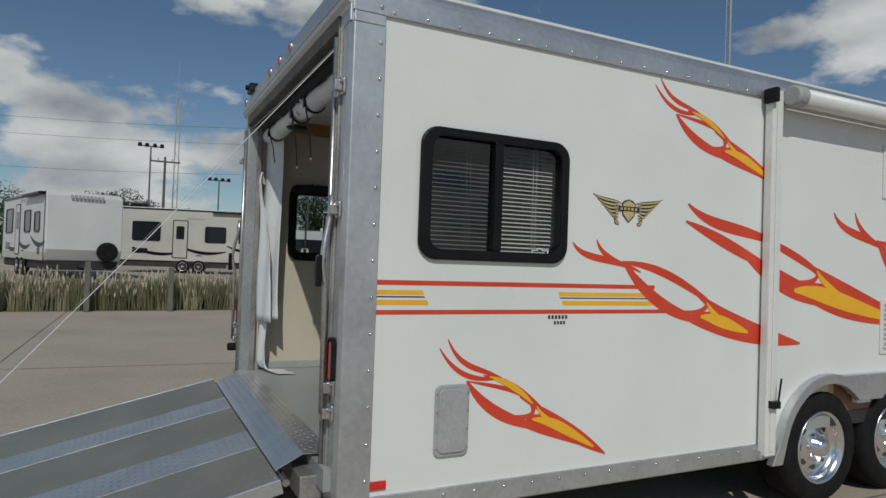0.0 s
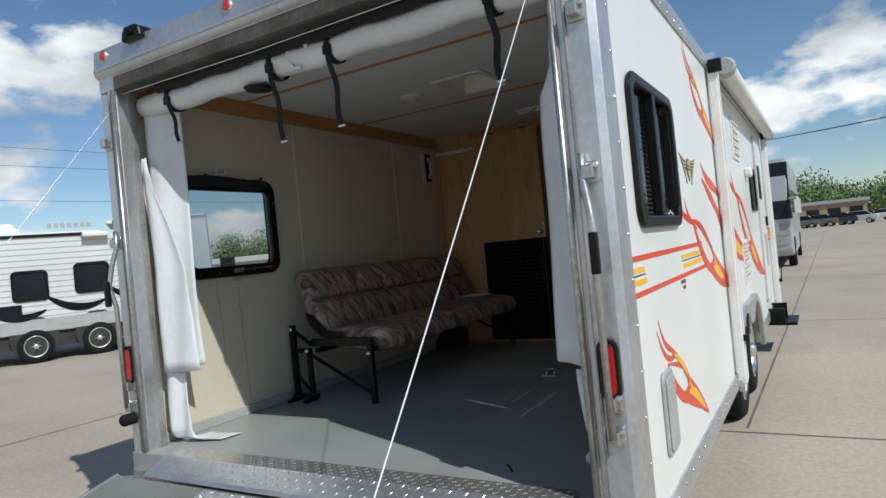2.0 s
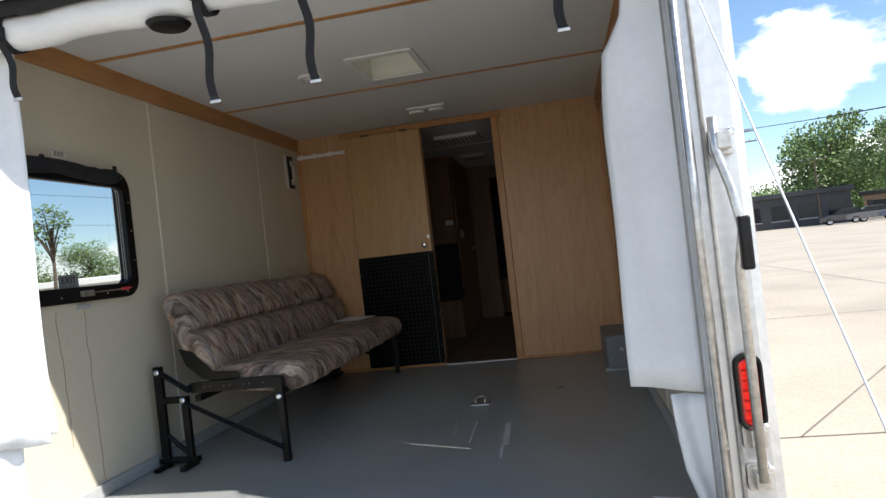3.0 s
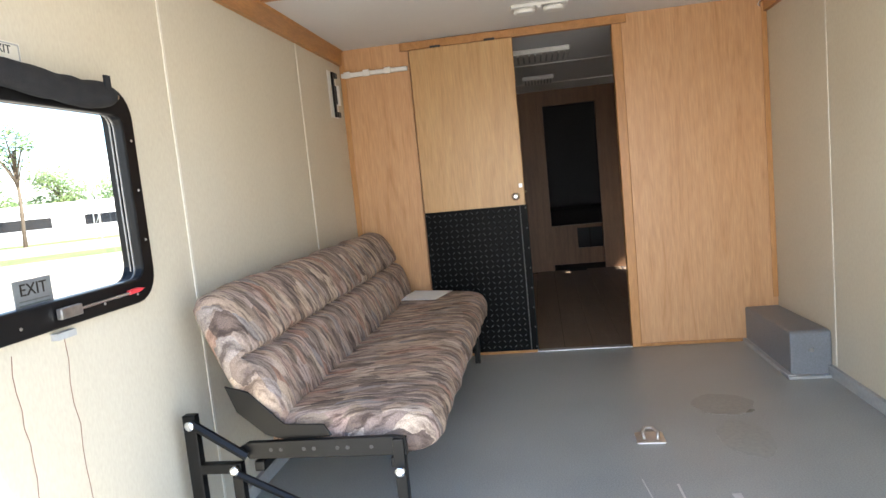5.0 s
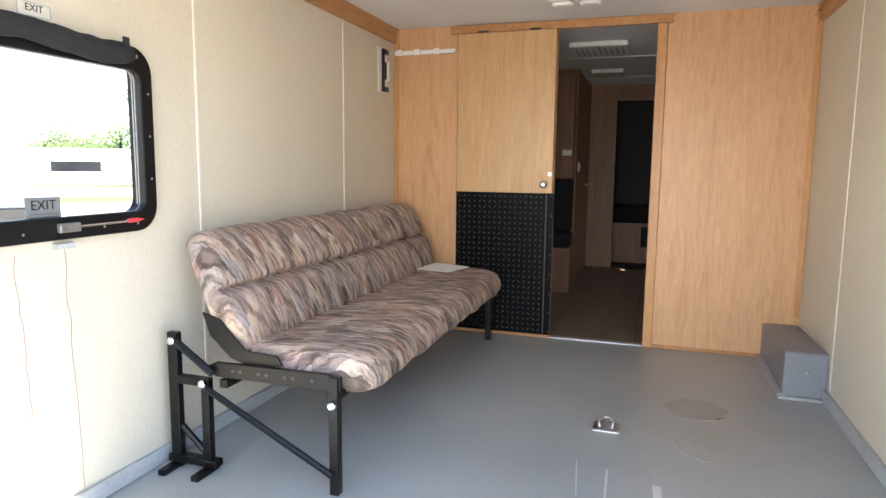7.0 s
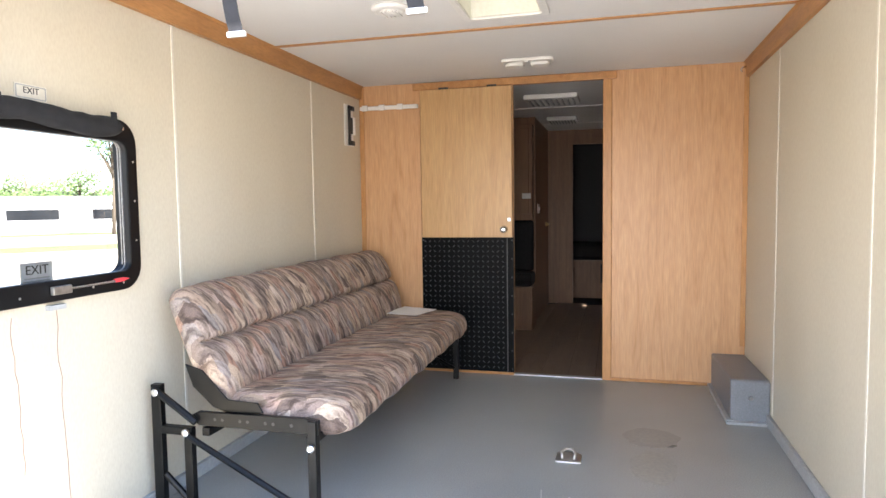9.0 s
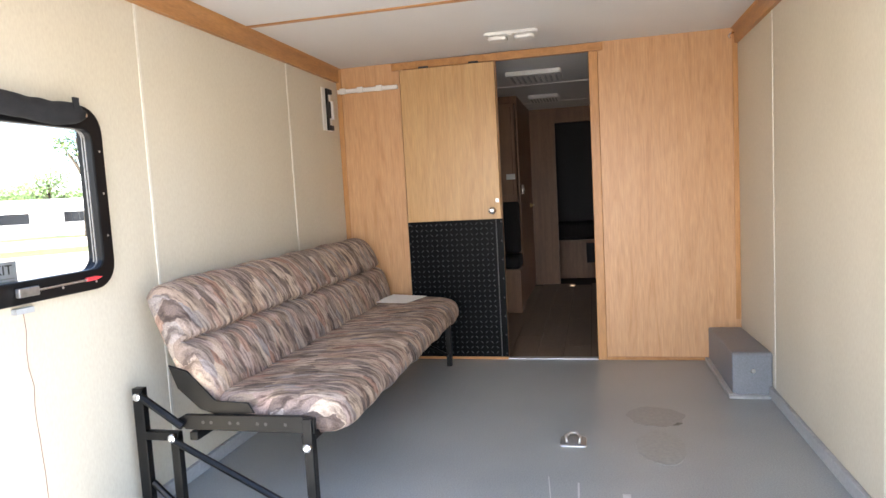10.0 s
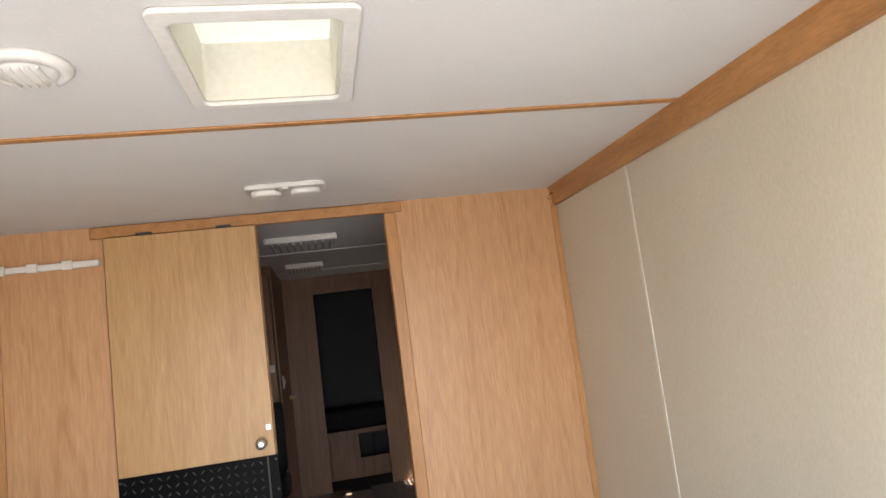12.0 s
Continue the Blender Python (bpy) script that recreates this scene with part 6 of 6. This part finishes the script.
travel_trailer(pose(3.8, 12.3, GZ, 0, 0, -21), 3.7, 2.6, RV_WHITE, "small white ridged travel trailer with black awning struts", 0.9, ridges=True, seed=1)
tt = travel_trailer(pose(12.3, 19.9, GZ, 0, 0, 235), 7, 3.2, RV_BLUE, "grey-blue fronted travel trailer, parked", 0.6, seed=2)
setting(Solid().prism([(17.6, GZ + 0.001), (20.2, GZ + 0.42), (60, GZ + 0.42), (62, GZ + 0.001)], -45, 6.5, "yz").obj("ground_bank", CONCRETE), "slightly raised gravel stand behind the reeds", "ground")
travel_trailer(pose(-5.3, 27.7, GZ + 0.42, 0, 0, -72), 7, 2.95, RV_WHITE, "white travel trailer with grey swooshes, parked", 0.08, slab=True, seed=3)
travel_trailer(pose(-1.2, 31.4, GZ + 0.42, 0, 0, -15), 7.4, 3.2, RV_TAN, "beige travel trailer with black swooshes, parked", 0.15, slab=True, seed=4)
motorhome(pose(8.4, 37.8, GZ, 0, 0, 76), "white coach motorhome with a dark windscreen", ALU_DULL)
motorhome(pose(10.9, 37.2, GZ, 0, 0, 73), "white coach motorhome with a dark windscreen", RV_WHITE)
motorhome(pose(19.0, 0.1, GZ, 0, 0, 0), "silver coach motorhome with a tall dark windscreen", GREY_PAINT, surface("silver_coach_paint", [(0.4, 0.41, 0.42), (0.46, 0.47, 0.48)], 0.9, 0.35, metal=0.3), 3.08)

# ---- reeds, posts, poles, trees ----
r = random.Random(11)
rv = Solid()
heads = Solid()
ax, ay, bx, by = -14.0, 12.4, 4.1, 13.7
for i in range(9000):
    t = r.random()
    dep = r.random() ** 1.4 * 3.4
    x, y = ax + (bx - ax) * t + r.uniform(-0.1, 0.1), ay + (by - ay) * t + dep
    h = r.uniform(0.42, 0.95) * (0.7 + 0.3 * noise.noise((x * 0.7, y, 0)) + 0.25)
    lean, w = Vector((r.gauss(0, 0.12), r.gauss(0, 0.1), 0)), r.uniform(0.008, 0.02)
    a = r.uniform(-0.6, 0.6)
    d = Vector((math.cos(a), math.sin(a), 0)) * w
    p = Vector((x, y, GZ))
    m, q = p + lean * 0.35 * h + Vector((0, 0, h * 0.6)), p + lean * h + Vector((0, 0, h))
    rv.add([p - d, p + d, m + d * 0.8, m - d * 0.8, q], [(0, 1, 2, 3), (3, 2, 4)])
    if i % 5 == 0:
        heads.add([q - d * 1.2, q + Vector((0, 0, -0.12)), q + d * 1.2, q + Vector((0, 0, 0.1)) + lean * 0.2], [(0, 1, 2, 3)])
tagged(rv.obj("reeds", REED), "dry and green reeds along the fence", "reeds", kind="stuff")
tagged(heads.obj("reed_heads", SEED), "pale reed seed heads", "reeds", kind="stuff")
setting(Solid().prism([(ax - 10, ay - 0.8), (bx, by - 0.1), (bx + 0.4, by + 4), (ax - 10, ay + 3)], GZ, GZ + 0.004, "xy").obj("verge", GRASS), "rough grass verge under the reeds", "verge")
for i in range(11):
    t = i / 10
    x, y = -14 + 17.9 * t, 12.25 + 1.2 * t
    p = thing("fence_post", (x, y, GZ), "weathered square timber fence post", "fence post", "fence posts")
    Solid().box((x - 0.06, y - 0.06, GZ), (x + 0.06, y + 0.06, GZ + 1.12 + 0.05 * math.sin(i * 3))).obj("post", TIMBER, p, bevel=0.012)

def mast(x, y, h, kind):
    if kind == "lattice":
        e = thing("radio_mast", (x, y, GZ), "slender lattice radio mast", "mast", "masts")
        s = Solid()
        for k in range(3):
            a = 2 * math.pi * k / 3
            s.tube([(x + 0.25 * math.cos(a), y + 0.25 * math.sin(a), GZ), (x + 0.2 * math.cos(a), y + 0.2 * math.sin(a), GZ + h)], 0.045, 5)
        for i in range(int(h / 0.8)):
            a = 2 * math.pi * (i % 3) / 3
            b = 2 * math.pi * ((i + 1) % 3) / 3
            s.tube([(x + 0.24 * math.cos(a), y + 0.24 * math.sin(a), GZ + i * 0.8), (x + 0.24 * math.cos(b), y + 0.24 * math.sin(b), GZ + i * 0.8 + 0.8)], 0.025, 4)
        s.obj("lattice", GREY_PAINT, e)
        Solid().tube([(x, y, GZ + h), (x, y, GZ + h + 3)], 0.02, 5).obj("aerial", GREY_PAINT, e)
    elif kind == "flood":
        e = thing("floodlight_pole", (x, y, GZ), "grey floodlight pole with a cluster of lamps", "street lamp", "floodlight poles")
        Solid().tube([(x, y, GZ), (x, y, GZ + h)], 0.075, 8, 0.05).obj("pole", TIMBER, e)
        Solid().tube([(x - 0.7, y, GZ + h), (x + 0.7, y, GZ + h)], 0.04, 6).obj("arm", TIMBER, e)
        for k in (-0.7, -0.25, 0.25, 0.7):
            Solid().prism([(x + k - 0.15, GZ + h - 0.05), (x + k + 0.15, GZ + h - 0.05), (x + k + 0.1, GZ + h + 0.2), (x + k - 0.1, GZ + h + 0.2)], y - 0.15, y + 0.15, "xz").obj("lamp_head", BLACK, e, bevel=0.03)
    else:
        e = thing("utility_pole", (x, y, GZ), "wooden utility pole with cross-arms", "utility pole", "utility poles")
        Solid().tube([(x, y, GZ), (x, y, GZ + h)], 0.14, 8, 0.09).obj("pole", BARK, e)
        d = Vector((-y, x, 0)).normalized() * 1.2
        for z in (h - 0.4, h - 1.5)[:2 if kind == "double" else 1]:
            Solid().tube([Vector((x, y, GZ + z)) - d, Vector((x, y, GZ + z)) + d], 0.07, 6).obj("cross_arm", BARK, e)
            for k in (-0.9, -0.45, 0.45, 0.9):
                q = Vector((x, y, GZ + z + 0.07)) + d * k
                Solid().tube([q, q + Vector((0, 0, 0.2))], 0.05, 6).obj("insulator", GREY_PAINT, e)


def polar(az, dist):
    return -1.2 + dist * math.cos(radians(az)), -2.8 + dist * math.sin(radians(az))


for az, dist, h, kind in ((86.2, 60, 15.5, "lattice"), (88.0, 48, 8.8, "flood"), (82.6, 52, 7.2, "flood"), (76.0, 48, 11.3, "double"), (74.9, 46, 8.5, "flood"), (87.0, 58, 9.5, "single"), (39.0, 55, 30.0, "lattice"), (93.5, 70, 6.5, "single"), (-14.0, 75, 11.2, "double"), (-18.8, 80, 7.5, "single"), (-40, 70, 11, "double"), (14, 95, 12, "double")):
    mast(*polar(az, dist), h, kind)


def wire(a, b, sag, rad=0.025):
    a, b = Vector(a), Vector(b)
    tagged(Solid().tube([a.lerp(b, i / 14) - Vector((0, 0, sag * math.sin(math.pi * i / 14))) for i in range(15)], rad, 4).obj("overhead_wire", INK), "thin dark overhead wire", "wire", "overhead wires")


p1, p2, p3 = polar(-14.0, 75), polar(-40, 70), polar(14, 95)
for k in (-0.9, 0, 0.9):
    wire((p1[0], p1[1] + k, GZ + 11), (p2[0], p2[1] + k, GZ + 10.8), 0.6)
    wire((p1[0], p1[1] + k, GZ + 11), (p3[0], p3[1] + k, GZ + 11.8), 0.7)
p4, p5 = polar(76, 48), polar(120, 60)
for z, s in ((10.9, 0.9), (9.7, 0.8), (7.5, 0.8)):
    wire((p4[0], p4[1], GZ + z), (p3[0], p3[1], GZ + z), s, 0.016)
    wire((p4[0], p4[1], GZ + z), (p5[0], p5[1], GZ + z), s, 0.012)


def leaves(s, c, rad, n, size, r):
    for _ in range(n):
        d = Vector((r.gauss(0, 1), r.gauss(0, 1), r.gauss(0, 1))).normalized() * r.random() ** 0.4
        p = Vector(c) + Vector((d.x * rad[0], d.y * rad[1], d.z * rad[2]))
        u = Vector((r.gauss(0, 1), r.gauss(0, 1), r.gauss(0, 1))).normalized() * size * r.uniform(0.6, 1.3)
        v = u.orthogonal().normalized() * u.length * 0.6
        s.add([p - u, p - v, p + u, p + v], [(0, 1, 2, 3)])


def tree(x, y, h, w, mat, seed, trunk=0.35, dens=1.0, thin=False):
    r = random.Random(seed)
    e = thing("tree", (x, y, GZ), "broadleaf tree with an uneven green crown", "tree", "trees")
    t = Solid()
    top = Vector((x + r.uniform(-0.3, 0.3), y, GZ + h * 0.8))
    base = Vector((x, y, GZ))
    t.tube([base, base.lerp(top, 0.5) + Vector((r.uniform(-0.2, 0.2), 0, 0)), top], 0.035 * h * (0.5 if thin else 1), 8, 0.01 * h)
    lv = Solid()
    n = 9 if thin else 16
    for i in range(n):
        a = r.uniform(0, 2 * math.pi)
        z = h * (r.uniform(0.72, 0.95) if thin else r.uniform(trunk, 0.92))
        k = w * 0.5 * r.uniform(0.35, 0.85) * (1 - abs(z / h - 0.6) * 0.9)
        q = Vector((x + k * math.cos(a), y + k * math.sin(a), GZ + z))
        b = base.lerp(top, min(0.95, z / h * 0.85))
        t.tube([b, b.lerp(q, 0.5) + Vector((0, 0, 0.1)), q], 0.01 * h, 5, 0.003 * h)
        rr = w * r.uniform(0.17, 0.27)
        leaves(lv, q, (rr, rr, rr * 0.75), int((420 if not thin else 90) * dens), h * 0.017, r)
    t.obj("trunk", BARK, e, smooth=True)
    tagged(lv.obj("foliage", mat, e), kind="stuff")


for az, dist, h, w, mat, sd in ((91.0, 85, 8.2, 9, LEAF_DARK, 1), (88.8, 85, 7.6, 6, LEAF_DARK, 2), (97, 95, 8, 14, LEAF_DARK, 3), (84.6, 80, 6.5, 6, LEAF_DARK, 4), (73.4, 62, 8.2, 7, LEAF_DARK, 5), (69.2, 70, 7.2, 7, LEAF_DARK, 6), (86.0, 110, 7.8, 9, LEAF_DARK, 7),
                                (-19.8, 85, 12.6, 11, LEAF, 8), (-25.0, 80, 10.5, 10, LEAF, 9), (-29, 90, 11, 10, LEAF, 10), (49, 75, 5.8, 8, LEAF, 12), (45.5, 80, 6.4, 9, LEAF, 13), (40.5, 85, 7.2, 9, LEAF, 14), (36.5, 90, 6, 9, LEAF, 15), (53, 85, 5.5, 8, LEAF, 16)):
    tree(*polar(az, dist), h, w, mat, sd)
tree(*polar(43.9, 52), 7.8, 3.6, LEAF, 20, thin=True)
# far woods
r = random.Random(31)
lv = Solid()
for i in range(230):
    az = r.uniform(-32, 33)
    x, y = polar(az, r.uniform(170, 230))
    hgt = r.uniform(8, 13) * (1 + 0.25 * math.sin(az * 0.5)) * (0.75 if az > 3 else 1)
    leaves(lv, (x, y, GZ + hgt * 0.5), (7, 7, hgt * 0.55), 560, 0.4, r)
tagged(lv.obj("far_woods", LEAF), "distant belt of green trees", "woods", kind="stuff")
lv = Solid()
for i in range(150):
    az = r.choice((r.uniform(33, 64), r.uniform(64, 100)))
    x, y = polar(az, r.uniform(150, 200))
    hgt = r.uniform(4, 8)
    leaves(lv, (x, y, GZ + hgt * 0.5), (7, 7, hgt * 0.55), 200, 0.6, r)
tagged(lv.obj("far_woods", LEAF_DARK), "distant belt of dark trees", "woods", kind="stuff")
for d0, d1, mat in ((33, 38, GRASS), (52, 57, GRASS)):
    pts = [polar(az, d0) for az in range(34, 66, 4)] + [polar(az, d1) for az in range(62, 30, -4)]
    setting(Solid().prism(pts, GZ, GZ + 0.004, "xy").obj("verge", mat), "mown grass strip beyond the yard", "verge")


def building(az, dist, w, d, h, mat, roof, label, bays, door=False):
    e = thing("low_building", (0, 0, 0), label, "building", "distant buildings")
    Solid().box((0, -w / 2, 0), (d, w / 2, h)).obj("wall", mat, e)
    Solid().box((-0.4, -w / 2 - 0.4, h), (d + 0.4, w / 2 + 0.4, h + 0.55)).obj("roof", roof, e, bevel=0.05)
    for i in range(bays):
        y = -w / 2 + (i + 0.5) * w / bays
        Solid().box((-0.05, y - w / bays * 0.3, 0.9), (-0.005, y + w / bays * 0.3, h * 0.75)).obj("window", GLASS_DARK, e)
        Solid().box((-0.12, y - w / bays * 0.34, 0.78), (-0.005, y + w / bays * 0.34, 0.89)).obj("sill", GREY_PAINT, e)
    Solid().box((-0.1, w * 0.42, 0), (-0.005, w * 0.47, 2.2)).obj("door", ROOF_DARK, e)
    x, y = polar(az, dist)
    e.matrix_basis = pose(x, y, GZ, 0, 0, az)


building(-12.0, 110, 20, 10, 3.0, BRICK, ROOF_DARK, "low tan brick building with a dark roof", 6)
building(-17.0, 80, 11, 8, 3.4, ROOF_DARK, ROOF_DARK, "low dark-fronted commercial building", 4)
building(-25.5, 95, 12, 8, 2.8, BRICK, ROOF_DARK, "low tan brick building", 4)
building(3.0, 130, 26, 10, 3.2, BRICK, GREY_PAINT, "long low tan building behind parked cars", 8)
building(46.0, 68, 26, 10, 2.4, PLASTIC_WHITE, PLASTIC_WHITE, "long low white building", 4)
building(38.5, 74, 12, 8, 2.6, PLASTIC_WHITE, PLASTIC_WHITE, "low white building with small windows", 5)
e = thing("grain_elevator", (0, 0, 0), "tan gravel heap with a conveyor gantry", "conveyor")
x, y = polar(79.2, 95)
Solid().prism([(-4.0, 0), (3.0, 0), (2.2, 8.4), (0.6, 9.3), (-1.8, 8.6), (-3.2, 6.0)], -2, 3, "xz").obj("heap", surface("tan_silo", [(0.3, 0.22, 0.13), (0.36, 0.27, 0.17)], 0.6, 0.9), e, bevel=0.2)
Solid().tube([(-0.5, -2.4, 9.8), (10.5, -2.4, 5.6)], 0.28, 6).obj("conveyor", GREY_PAINT, e)
e.matrix_basis = pose(x, y, GZ)


def car(az, dist, mat, turn):
    e = thing("parked_car", (0, 0, 0), "parked car in the far lot", "car", "parked cars")
    Solid().prism([(-2.2, 0.35), (2.2, 0.35), (2.25, 0.75), (1.3, 0.95), (-2.0, 0.98), (-2.2, 0.8)], -0.88, 0.88, "xz").obj("body", mat, e, bevel=0.06)
    Solid().prism([(-1.6, 0.96), (1.2, 0.94), (0.5, 1.4), (-1.0, 1.43)], -0.76, 0.76, "xz").obj("cabin", GLASS_DARK, e, bevel=0.05)
    Solid().prism([(-1.0, 1.43), (0.5, 1.4), (0.4, 1.46), (-0.9, 1.48)], -0.7, 0.7, "xz").obj("roof", mat, e, bevel=0.02)
    for px in (-1.35, 1.4):
        for k in (-1, 1):
            wheel(px, k * 0.9, 0.32, 0.32, k, ALU, e, 0.2)
    x, y = polar(az, dist)
    e.matrix_basis = pose(x, y, GZ, 0, 0, az + turn)


r = random.Random(17)
paints = [surface("car_paint", [c, tuple(min(1, q * 1.1) for q in c)], 1, 0.25, coat=0.5) for c in ((0.03, 0.03, 0.035), (0.35, 0.02, 0.02), (0.5, 0.5, 0.5), (0.05, 0.07, 0.12), (0.62, 0.62, 0.6), (0.12, 0.12, 0.13))]
for i in range(15):
    car(-3.5 - i * 1.05, 98 - i * 0.8, paints[r.randrange(6)], 90 + r.uniform(-6, 6))
for i in range(4):
    car(2.0 - i * 1.25, 88, paints[r.randrange(6)], 80)
for i, az in enumerate((-20.3, -22.0, -24.2)):
    car(az, 72, paints[(0, 5, 3)[i]], 95)
car(55.0, 58, paints[1], 90)
